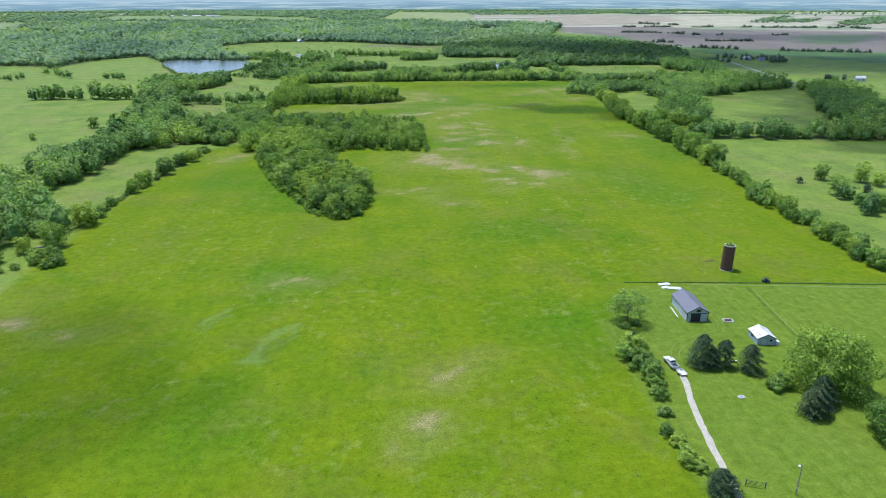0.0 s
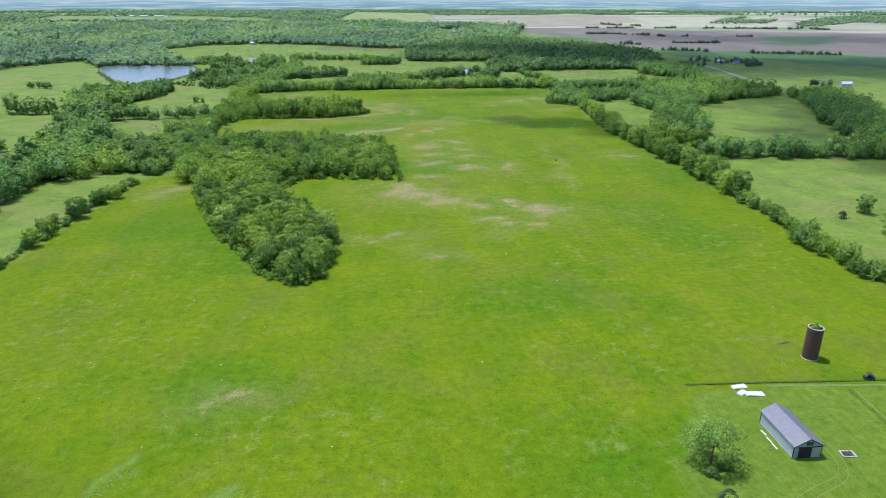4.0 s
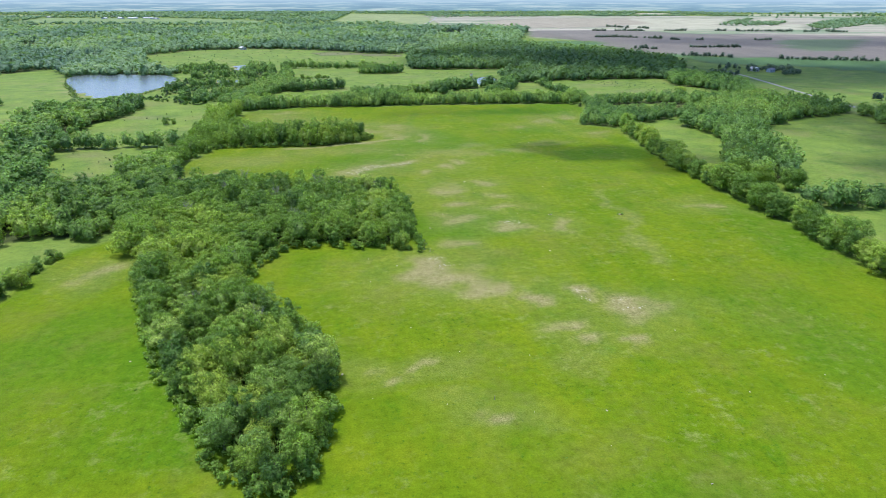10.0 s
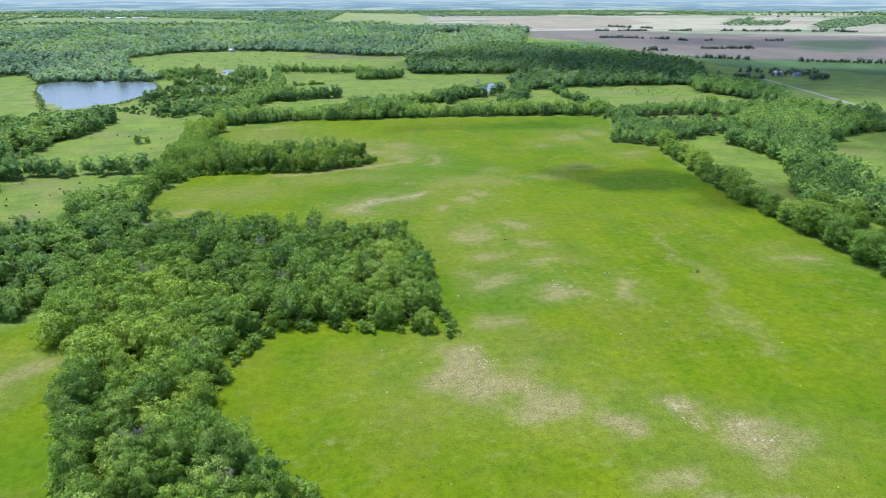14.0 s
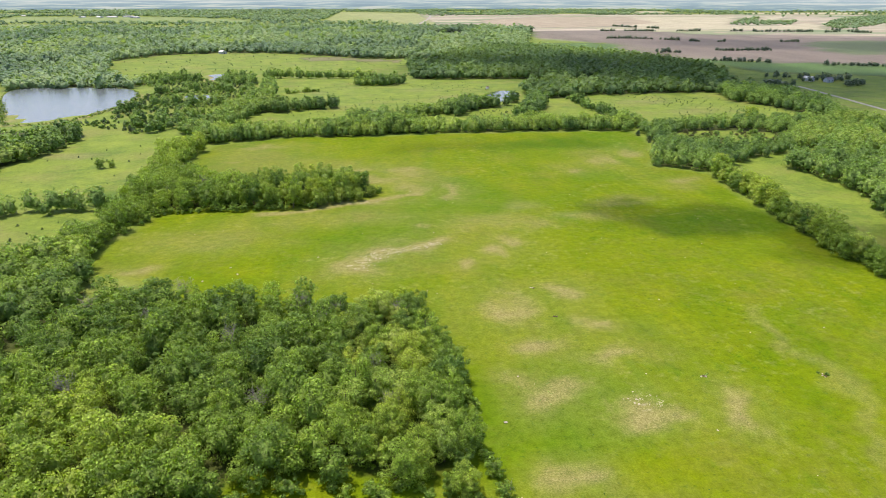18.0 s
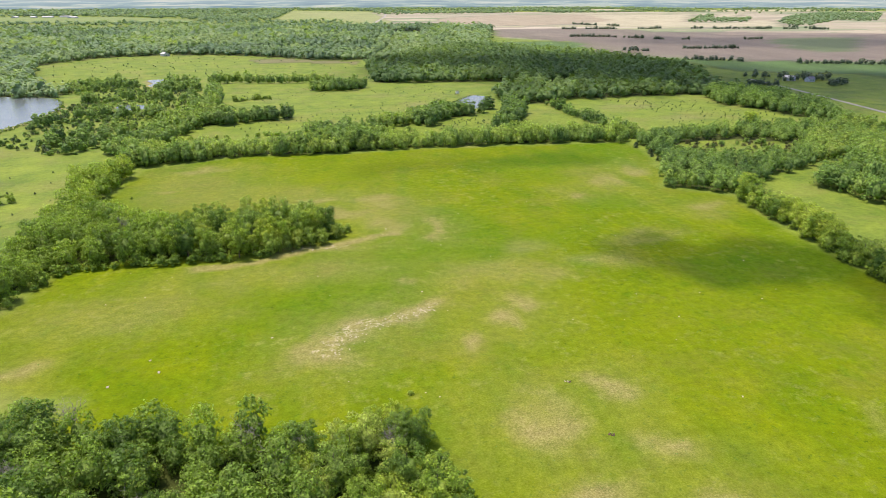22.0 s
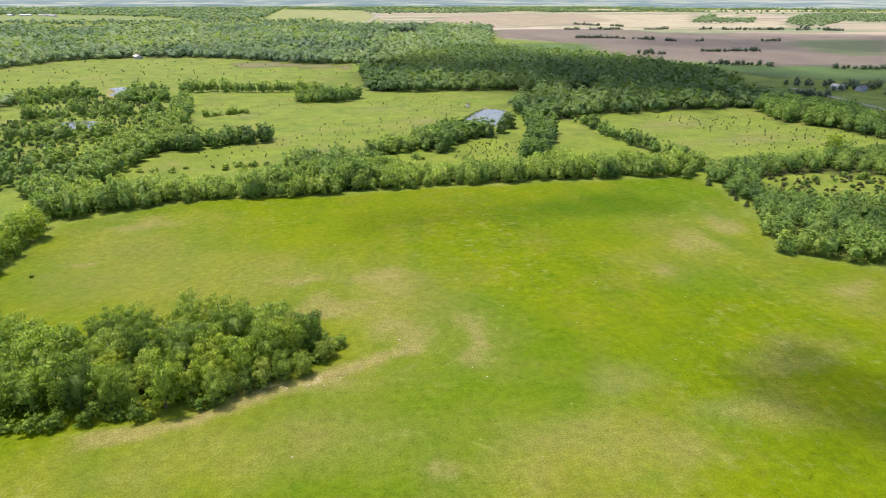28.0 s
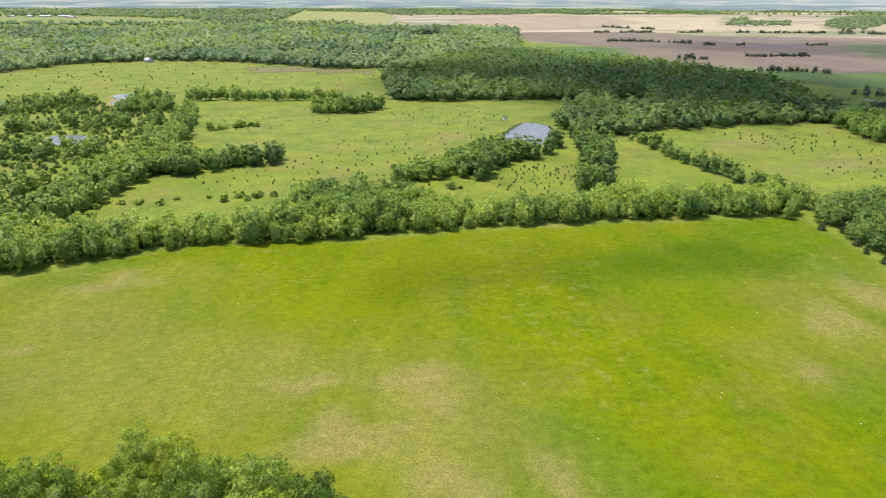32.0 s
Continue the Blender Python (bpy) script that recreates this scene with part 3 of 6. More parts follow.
    one = np.ones(x.shape)
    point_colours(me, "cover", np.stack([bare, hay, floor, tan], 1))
    point_colours(me, "far_field", field)
    point_colours(me, "cover_more", np.stack([lush, lime, plough, lawn], 1))
    return tagged(new("ground", me), "green hayfield, pasture and far cropland running to the horizon", "ground", kind="structure")


build_ground()


# ---- water ----
def water_material():
    n = Nodes("pond_water", 0.18, 0, 0.8)
    n.put("Base Color", (0.13, 0.15, 0.16, 1))
    n.bump(n.noise(0.8, 4), 0.5, 0.25)
    return n.mat


WATER = water_material()


def rounded(poly, steps=6):
    """A closed smooth line through the corners of an outline."""
    n, out = len(poly), []
    for i in range(n):
        p = [Vector(poly[(i + k) % n]) for k in (-1, 0, 1, 2)]
        for s in range(steps):
            u = s / steps
            out.append(0.5 * (2 * p[1] + (p[2] - p[0]) * u + (2 * p[0] - 5 * p[1] + 4 * p[2] - p[3]) * u * u + (3 * p[1] - p[0] - 3 * p[2] + p[3]) * u ** 3))
    return out


def pond(name, outline, label):
    bm = bmesh.new()
    line = rounded(outline)
    level = float(np.mean([ground_z(*p) for p in outline])) + 0.15
    bm.faces.new([bm.verts.new((p.x, p.y, level)) for p in line])
    ob = part(name, bm, WATER)
    return tagged(ob, label, "pond", kind="structure")


pond("lake", LAKE, "calm grey farm lake with wooded banks")
pond("pond", POND_EAST, "small farm pond reflecting the sky between trees")
pond("pond", POND_SMALL, "small pale pond among scattered cedars")
pond("pond", POND_NORTH, "small pale pond below the far pasture")


# ---- trees ----
def sprays(rng, centre, normal, size):
    """Small three-cornered leaf sprays at the given places, facing roughly along the normals."""
    n = len(centre)
    normal = normal / (np.linalg.norm(normal, axis=1, keepdims=True) + 1e-9)
    side = np.cross(normal, rng.normal(size=(n, 3)))
    side /= np.linalg.norm(side, axis=1, keepdims=True) + 1e-9
    up = np.cross(normal, side)
    a, b = size[:, None] * rng.uniform(0.7, 1.2, (n, 1)), size[:, None] * rng.uniform(0.8, 1.5, (n, 1))
    v = np.stack([centre - side * a - up * b * 0.5, centre + side * a - up * b * 0.5 * rng.uniform(0.2, 1.3, (n, 1)), centre + up * b + side * a * rng.uniform(-0.6, 0.6, (n, 1))], 1)
    return v.reshape(-1, 3), np.arange(n * 3).reshape(-1, 3)


def ico():
    """A twenty-faced ball: three directions a face."""
    g = (1 + 5 ** 0.5) / 2
    p = np.array([(-1, g, 0), (1, g, 0), (-1, -g, 0), (1, -g, 0), (0, -1, g), (0, 1, g), (0, -1, -g), (0, 1, -g), (g, 0, -1), (g, 0, 1), (-g, 0, -1), (-g, 0, 1)])
    p /= np.linalg.norm(p[0])
    f = [(a, b, c) for a in range(12) for b in range(a + 1, 12) for c in range(b + 1, 12) if all(abs(p[i] @ p[j] - 0.447) < 0.01 for i, j in ((a, b), (b, c), (a, c)))]
    return p[np.array(f)]


def finer(t):
    """Each face of a ball split into four."""
    a, b, c = t[:, 0], t[:, 1], t[:, 2]
    mids = [m / np.linalg.norm(m, axis=1, keepdims=True) for m in (a + b, b + c, c + a)]
    return np.concatenate([np.stack(q, 1) for q in ((a, mids[0], mids[2]), (mids[0], b, mids[1]), (mids[2], mids[1], c), (mids[0], mids[1], mids[2]))])


BALL = [ico()]
BALL.append(finer(BALL[0]))
BALL = [t[t[:, :, 2].mean(1) > -0.6] for t in BALL]


def broad_crown(rng, height, radius, lobes, leaves, leaf, low=0.1, loose=0.4, flare=0.42, ragged=0.3, lift=0.5, plate=0.62, core=0.62, soften=0.4, detail=1):
    """Leaf sprays over many uneven lobes round the ends of the limbs. Returns points, faces, tints, lobe centres and soft normals."""
    centres, radii = [], []
    for k in range(lobes):
        h = low + 0.14 + (0.76 - low) * ((k + rng.rand()) / lobes)
        wide = math.sqrt(max(0.04, 1 - ((h - flare) / 0.62) ** 2))
        ang, s = k * 2.4 + rng.uniform(-0.5, 0.5), rng.uniform(0.35, 0.9)
        centres.append((math.cos(ang) * radius * s * wide, math.sin(ang) * radius * s * wide, height * h))
        radii.append(radius * rng.uniform(0.16, 0.36) * (0.6 + 0.4 * wide))
    centres, radii = np.array(centres), np.array(radii)
    share = np.maximum(1, (leaves * radii ** 2 / (radii ** 2).sum()).astype(int))
    middle = np.array((0, 0, height * (0.35 + 0.3 * low)))
    pts, nor, soft, tint = [], [], [], []
    for c, r, k in zip(centres, radii, share):
        d = rng.normal(size=(k, 3))
        d[:, 2] = d[:, 2] * 0.9 + 0.45
        d /= np.linalg.norm(d, axis=1, keepdims=True)
        swell = 1 + 0.3 * np.sin(d[:, :1] * 5 + c[0]) * np.sin(d[:, 1:2] * 5 + c[1])
        p = c + d * r * swell * (1.05 - loose * rng.rand(k, 1) ** 1.8 + 0.4 * (rng.rand(k, 1) < 0.1) * rng.rand(k, 1)) * (1.12, 1.12, plate)
        out = p - middle
        out /= np.linalg.norm(out, axis=1, keepdims=True) + 1e-9
        pts.append(p)
        nor.append(d * (0.8, 0.8, 0.9) + rng.normal(size=(k, 3)) * ragged + (0, 0, lift))
        soft.append(d * (1.1 - soften) + out * soften + rng.normal(size=(k, 3)) * 0.22 + (0, 0, 0.26 + 0.22 * soften))
        tint.append(np.full(k, rng.rand()))
    pts, nor, soft, tint = (np.concatenate(a) for a in (pts, nor, soft, tint))
    pts[:, 2] = np.maximum(pts[:, 2], height * 0.05)
    v, f = sprays(rng, pts, nor, leaf * rng.uniform(0.55, 1.3, len(pts)))
    soft = facing(v, soft)
    t = BALL[detail].reshape(-1, 3)
    k = rng.uniform(0, 6, 6)
    swell = 1 + 0.2 * np.sin(t[:, :1] * 4 + k[0]) * np.sin(t[:, 1:2] * 4 + k[1]) + 0.14 * np.sin(t[:, 2:] * 6 + k[2]) * np.sin((t[:, :1] - t[:, 1:2]) * 6 + k[3])
    p = np.array((0, 0, height * (0.42 + 0.25 * low))) + t * swell * core * (radius * 0.9, radius * 0.9, height * (0.44 - 0.25 * low))
    p[:, 2] = np.maximum(p[:, 2], height * 0.03)
    q = p - middle
    q = q / (np.linalg.norm(q, axis=1, keepdims=True) + 1e-9) + (swell - 1) * t + (0, 0, 0.25)
    q /= np.linalg.norm(q, axis=1, keepdims=True)
    faces, turned = p.reshape(-1, 3, 3), q.reshape(-1, 3, 3)
    back = (np.cross(faces[:, 1] - faces[:, 0], faces[:, 2] - faces[:, 0]) * turned.mean(1)).sum(1) < 0
    faces[back], turned[back] = faces[back][:, ::-1], turned[back][:, ::-1]
    inner = np.stack([np.full(len(p), 0.5), np.repeat(rng.uniform(0.1, 0.7, len(faces)), 3)], 1)
    v, soft = np.concatenate([v, faces.reshape(-1, 3)]), np.concatenate([soft, turned.reshape(-1, 3)])
    tints = np.concatenate([np.stack([np.repeat(tint, 3), np.repeat(rng.rand(len(pts)), 3)], 1), inner])
    return v, np.arange(len(v)).reshape(-1, 3), tints, centres, soft


def facing(v, soft):
    """Unit normals for the corners of the sprays, on the side to which each spray is turned."""
    t = v.reshape(-1, 3, 3)
    flat = np.cross(t[:, 1] - t[:, 0], t[:, 2] - t[:, 0])
    side = np.sign((flat * soft).sum(1, keepdims=True)) + 1e-6
    swap = side[:, 0] < 0
    t[swap] = t[swap][:, ::-1]
    soft = soft / (np.linalg.norm(soft, axis=1, keepdims=True) + 1e-9)
    return np.repeat(soft, 3, 0)


def cedar_crown(rng, height, radius, leaves, leaf):
    """A dense ragged cone of needles."""
    u = rng.rand(leaves) ** 0.8
    ang = rng.rand(leaves) * math.tau
    wave = 1 + 0.55 * np.sin(ang * 3 + u * 11) * np.sin(u * 13 + ang * 2) + 0.18 * np.sin(ang * 7 + u * 23) + 0.15 * rng.normal(size=leaves)
    r = radius * (1 - u) ** 0.5 * (0.75 + 0.25 * np.minimum(1, u * 6)) * wave * (0.55 + 0.45 * rng.rand(leaves) ** 0.4) + 0.05
    z = height * (0.04 + 0.96 * u)
    p = np.stack([r * np.cos(ang), r * np.sin(ang), z], 1)
    out = np.stack([np.cos(ang), np.sin(ang), np.full(leaves, 0.9)], 1)
    v, f = sprays(rng, p, out + rng.normal(size=(leaves, 3)) * 0.4, leaf * rng.uniform(0.6, 1.3, leaves))
    return v, f, np.stack([np.full(leaves * 3, rng.rand()), np.repeat(rng.rand(leaves), 3)], 1), None, facing(v, out + rng.normal(size=(leaves, 3)) * 0.35)


def crown_mesh(name, data, material):
    v, f, tint, _, soft = data
    me = quick_mesh(name, v, f, material, False)
    me.normals_split_custom_set_from_vertices(soft)
    point_colours(me, "tint", np.concatenate([tint, np.zeros((len(v), 1)), np.ones((len(v), 1))], 1))
    return me


def trunk_mesh(rng, height, radius, centres, thick=0.02):
    bm = bmesh.new()
    lean = Vector((rng.normal() * 0.03, rng.normal() * 0.03, 0)) * height
    fork = Vector((0, 0, height * 0.25)) + lean * 0.5
    top = Vector((0, 0, height * 0.75)) + lean
    w = height * thick
    rod((0, 0, -0.3), fork, w * 1.25, w * 0.85, 7, bm)
    rod(fork, top, w * 0.85, w * 0.3, 6, bm)
    if centres is not None:
        for c in centres[::2][:8]:
            start = fork.lerp(top, rng.rand() * 0.5)
            end = Vector(c)
            bend = start.lerp(end, 0.5) + Vector((0, 0, -0.04 * height))
            rod(start, bend, w * 0.5, w * 0.3, 5, bm)
            rod(bend, end, w * 0.3, w * 0.1, 5, bm)
    me = bpy.data.meshes.new("trunk")
    bm.to_mesh(me)
    bm.free()
    me.materials.append(BARK)
    return me


class TreeKind:
    """A tree whose trunk and crown are built once."""

    def __init__(self, seed, shape, height, radius, material, leaves, leaf, **more):
        r = np.random.RandomState(seed)
        self.height, self.radius, self.material = height, radius, material
        if shape == "cedar":
            self.data = cedar_crown(r, height, radius, leaves, leaf)
        else:
            self.data = broad_crown(r, height, radius, more.pop("lobes", 11), leaves, leaf, **more)
        self.crown = crown_mesh("crown", self.data, material)
        self.trunk = trunk_mesh(r, height, radius, self.data[3])


KINDS = [TreeKind(11 + k, "broad", h, r, m, int(n * 2.0), 0.155, lobes=l, low=lo - 0.13, soften=0.15, core=0.5, ragged=0.38) for k, (h, r, m, n, l, lo) in enumerate([
    (9.8, 4.4, LEAF, 2900, 38, 0.1), (8.8, 3.8, LEAF, 2500, 34, 0.06), (10.2, 3.5, LEAF, 2400, 34, 0.08), (7.8, 3.8, LEAF, 2300, 30, 0.04),
    (9.3, 3.7, LEAF_PALE, 1900, 32, 0.1), (6.6, 3.0, LEAF, 1700, 24, 0.03), (8.6, 4.5, LEAF, 2500, 36, 0.08)])]
SPREADING = [TreeKind(31 + k, "broad", h, r, LEAF_OLD, int(n * 3.0), 0.2, lobes=l, low=0.06, soften=0.2, core=0.62, ragged=0.34, loose=0.3) for k, (h, r, n, l) in enumerate([(10.2, 7.2, 5200, 64), (8.8, 5.9, 4000, 50)])]
OPEN_TREE = TreeKind(35, "broad", 10.0, 4.6, LEAF_PALE, 3200, 0.17, lobes=26, low=0.05, core=0.12, soften=0.3)
CEDARS = [TreeKind(40 + k, "cedar", h, r, NEEDLES, int(n * 1.5), 0.15) for k, (h, r, n) in enumerate([(5.8, 2.0, 2200), (4.2, 1.8, 1500), (7.2, 2.4, 2800)])]
SHRUBS = [TreeKind(50 + k, "broad", h, r, m, int(n * 2.2), 0.13, lobes=15, low=-0.05, loose=0.4, flare=0.3) for k, (h, r, m, n) in enumerate([
    (3.2, 2.2, LEAF, 1000), (2.4, 1.9, LEAF_PALE, 800), (4.2, 2.6, LEAF, 1300)])]


def tree(kind, x, y, size=1.0, turn=0.0, name="tree", label="", group="", tall=1.0):
    ob = new(name)
    for child, me in (("trunk", kind.trunk), ("crown", kind.crown)):
        c = new(child, me)
        c.parent = ob
    ob.matrix_world = Matrix.LocRotScale((x, y, float(ground_z(x, y)) - 0.15), Euler((0, 0, turn)), (size, size, size * tall))
    return tagged(ob, label or "leafy green broadleaf tree with a full crown", name, group)


def scatter(poly, gap, seed, inset=2.0, keep=None):
    """Places in an outline, evenly but loosely spread."""
    r = np.random.RandomState(seed)
    xy = np.array(poly, float)
    lo, hi = xy.min(0), xy.max(0)
    nx, ny = int((hi[0] - lo[0]) / gap) + 2, int((hi[1] - lo[1]) / (gap * 0.87)) + 2
    i, j = np.meshgrid(np.arange(nx), np.arange(ny))
    x = lo[0] + (i + 0.5 * (j % 2)) * gap + r.uniform(-0.38, 0.38, i.shape) * gap
    y = lo[1] + j * gap * 0.87 + r.uniform(-0.38, 0.38, i.shape) * gap
    x, y = x.ravel(), y.ravel()
    ok = inside(poly, x, y) & (to_edge(poly, x, y) > inset)
    if poly is SAVANNA:
        ok &= open_water(x, y)
    if keep is not None:
        ok &= keep(x, y, r)
    return np.stack([x[ok], y[ok]], 1)


def along(line, gap, spread, seed):
    """Places along a line with a spread to both sides."""
    r = np.random.RandomState(seed)
    out = []
    for (x0, y0), (x1, y1) in zip(line[:-1], line[1:]):
        d = math.hypot(x1 - x0, y1 - y0)
        for k in range(max(1, int(d / gap))):
            u = (k + 0.5 + r.uniform(-0.35, 0.35)) * gap / d
            w = r.normal() * spread
            out.append((x0 + (x1 - x0) * u - (y1 - y0) / d * w, y0 + (y1 - y0) * u + (x1 - x0) / d * w))
    return np.array(out)


def open_water(x, y, margin=3.0):
    """Places that keep clear of the ponds and of the low banks before them."""
    ok = np.ones(x.shape, bool)
    for water in (POND_SMALL, POND_NORTH, POND_EAST, LAKE):
        for back in ((0, 9, 18, 30) if water is LAKE else (0, 7)):
            ok &= ~(inside(water, x, y + back) | (to_edge(water, x, y + back) < margin))
    return ok


def before_pond(x, y, r):
    """Places that leave the view over the eastern pond's low south bank open."""
    ok = np.ones(x.shape, bool)
    for back in (0, 6, 12, 18, 24):
        ok &= ~inside(POND_EAST, x + 0.32 * back, y + 0.95 * back)
    return ok


def thinned(share):
    return lambda x, y, r: r.rand(len(x)) < share


def gaps(scale, level, seed):
    return lambda x, y, r: value_noise(x, y, scale, seed) > level


class Wood:
    """Trees that are joined into one wood."""

    def __init__(self, models):
        self.models = models

    def grow(self, name, places, material, label, seed, size=(0.8, 1.2), tall=1.0, category="woodland", mixed=0.9, even=1.0, stands=0.5):
        r = np.random.RandomState(seed)
        vs, fs, ts, ns, base = [], [], [], [], 0
        wide = value_noise(places[:, 0], places[:, 1] * 0.6, 95, 401)
        stand = np.clip(1.2 * value_noise(places[:, 0], places[:, 1] * 0.7, 34, 400) + 1.3 * wide - 0.75, 0, 1)
        for x, y in places:
            v, f, t, _, soft = self.models[r.randint(len(self.models))]
            a, s = r.rand() * math.tau, r.uniform(*size)
            c, d = math.cos(a) * s, math.sin(a) * s
            vs.append(np.stack([v[:, 0] * c - v[:, 1] * d + x, v[:, 0] * d + v[:, 1] * c + y, v[:, 2] * s * tall * r.uniform(0.85, 1.15) + ground_z(x, y)], 1))
            fs.append(f + base)
            ns.append(np.stack([(soft[:, 0] * c - soft[:, 1] * d) / s, (soft[:, 0] * d + soft[:, 1] * c) / s, soft[:, 2]], 1))
            own = (1 - stands) * r.rand() + stands * float(stand[len(ns) - 1])
            ts.append(np.stack([np.clip((0.9 - mixed) * 0.4 + t[:, 0] * 0.16 + own * mixed * 0.85, 0, 1), 0.5 + even * (t[:, 1] - 0.5)], 1))
            base += len(v)
        v, t = np.concatenate(vs), np.concatenate(ts)
        me = quick_mesh(name, v, np.concatenate(fs), material, False)
        me.normals_split_custom_set_from_vertices(np.concatenate(ns))
        point_colours(me, "tint", np.concatenate([t, np.ones((len(v), 2))], 1))
        return tagged(new(name, me), label, category, kind="stuff")


def light_models(seed, leaves, leaf, lobes, count=7, loose=0.35, ragged=0.22, lift=0.6, soften=0.6, detail=1):
    r = np.random.RandomState(seed)
    return [broad_crown(r, r.uniform(7.5, 10), r.uniform(3.2, 4.3), lobes, leaves, leaf, low=-0.06, loose=loose, ragged=ragged, lift=lift, core=0.68, soften=soften, detail=detail) for _ in range(count)]


r = np.random.RandomState(100)
NEAR = Wood([broad_crown(r, k.height, k.radius, 32, 1750, 0.23, low=-0.04, soften=0.2, core=0.5, ragged=0.36) for k in KINDS])
MID = Wood(light_models(101, 450, 0.40, 22, 9, soften=0.45))
BELT = Wood(light_models(106, 680, 0.33, 26, 9, soften=0.45))
MID_FAR = Wood(light_models(105, 280, 0.55, 16, 9, soften=0.5))
FAR = Wood(light_models(102, 52, 1.0, 9, 9, 0.2, 0.12, soften=0.85, detail=0))
FARTHER = Wood(light_models(107, 20, 1.6, 5, 9, 0.15, 0.1, soften=0.85, detail=0))
FARTHEST = Wood(light_models(103, 8, 2.2, 3, 7, 0.1, 0.1, soften=0.85, detail=0))
r = np.random.RandomState(104)
CEDAR_MID = Wood([cedar_crown(r, r.uniform(3.0, 4.6), r.uniform(1.7, 2.4), 90, 0.6) for _ in range(5)])
SHRUB_NEAR = Wood([broad_crown(r, r.uniform(2.2, 4.2), r.uniform(1.5, 2.2), 12, 380, 0.19, low=-0.05, flare=0.3, soften=0.2, core=0.5) for _ in range(6)])
SHRUB_MID = Wood([broad_crown(r, r.uniform(2, 3.4), r.uniform(1.6, 2.3), 8, 170, 0.46, low=-0.05, flare=0.3) for _ in range(5)])


def plant(places, kinds, group, seed, size=(0.8, 1.2), name="tree", labels=(), tall=1.0):
    r = np.random.RandomState(seed)
    for x, y in places:
        k = r.randint(len(kinds))
        tree(kinds[k], x, y, r.uniform(*size), r.rand() * 6.28, name, labels[k] if k < len(labels) else "", group, r.uniform(0.88, 1.12) * tall)


TREE_LABELS = ("dark green broadleaf tree with a wide dense crown", "green broadleaf tree with a rounded crown", "tall narrow green broadleaf tree", "low spreading green broadleaf tree",
               "pale green broadleaf tree with an open crown", "young dark green broadleaf tree", "wide green spreading tree with a loose crown")
SHRUB_LABELS = ("rounded green shrub at the edge of the grass", "pale green shrub at the edge of the grass", "large dense green shrub")

# the wood that reaches into the hayfield
main = scatter(WOOD_MAIN, 5.5, 1, 2.0)
front = (main[:, 1] < 340) | (main[:, 0] > -14)
plant(main[front], KINDS, "trees of the wood in the hayfield", 2, (0.62, 1.2), labels=TREE_LABELS, tall=1.08)
NEAR.grow("woodland", main[~front], LEAF, "dense green broadleaf woodland beside the hayfield", 3, (0.62, 1.2), 1.08)
spit = scatter(PENINSULA, 4.9, 3, 2.2)
tip = (spit[:, 0] > -50) & (spit[:, 1] < 600)
plant(spit[tip], KINDS, "trees of the wooded spit", 4, (0.62, 1.14), labels=TREE_LABELS, tall=1.28)
NEAR.grow("woodland", spit[~tip], LEAF, "narrow green woodland strip along the hayfield", 5, (0.6, 1.15), 1.2)
plant(along([(-24, 538), (-8, 544), (3, 552)], 3.4, 0.8, 76), [KINDS[4]], "young pale trees of the wooded spit", 77, (0.45, 0.7), labels=("slender young tree with pale green leaves",), tall=1.35)
# grey leafless trees among the green ones
def bare_tree_mesh(seed, height):
    r = np.random.RandomState(seed)
    bm = bmesh.new()
    top = Vector((r.normal() * 0.4, r.normal() * 0.4, height * 0.55))
    rod((0, 0, -0.3), top, 0.2, 0.12, 7, bm)
    for k in range(9):
        start = Vector((0, 0, 0)).lerp(top, r.uniform(0.55, 1))
        a = k * 2.4 + r.rand()
        end = start + Vector((math.cos(a) * r.uniform(1.2, 2.4), math.sin(a) * r.uniform(1.2, 2.4), r.uniform(1.5, height * 0.42)))
        rod(start, end, 0.07, 0.03, 5, bm)
        for j in range(7):
            p = start.lerp(end, r.uniform(0.3, 1))
            q = p + Vector((r.normal() * 0.8, r.normal() * 0.8, r.uniform(0.3, 1.5)))
            rod(p, q, 0.03, 0.012, 3, bm)
            for i in range(3):
                t = p.lerp(q, r.uniform(0.4, 1))
                rod(t, t + Vector((r.normal() * 0.5, r.normal() * 0.5, r.uniform(0.2, 0.8))), 0.02, 0.008, 3, bm)
    me = bpy.data.meshes.new("bare_crown")
    bm.to_mesh(me)
    bm.free()
    me.materials.append(DEADWOOD)
    return me


BARE_MESHES = [bare_tree_mesh(160 + k, h) for k, h in enumerate((9.5, 8.5, 10.5))]
for k, (x, y) in enumerate([(-6, 400), (-18, 426), (-40, 415), (-62, 432), (-30, 390), (-70, 398), (-48, 352), (-52, 318), (-24, 432), (-3, 384), (-80, 440), (-33, 300), (-14, 430), (2, 428), (-56, 446), (-58, 556), (-34, 562), (-72, 560)]):
    ob = thing("bare_tree", (x, y), 40 * k, "grey leafless tree standing among green trees", "tree", "bare trees in the wood")
    c = new("bare_crown", BARE_MESHES[k % 3])
    c.parent = ob
# hedgerows
plant(along(HEDGE_EAST[1:4], 5.5, 1.4, 5), KINDS, "trees of the east hedgerow", 6, (0.5, 0.85), labels=TREE_LABELS)
plant(along(HEDGE_EAST[3:], 4.3, 1.8, 51), KINDS, "trees of the east hedgerow", 52, (0.85, 1.35), labels=TREE_LABELS)
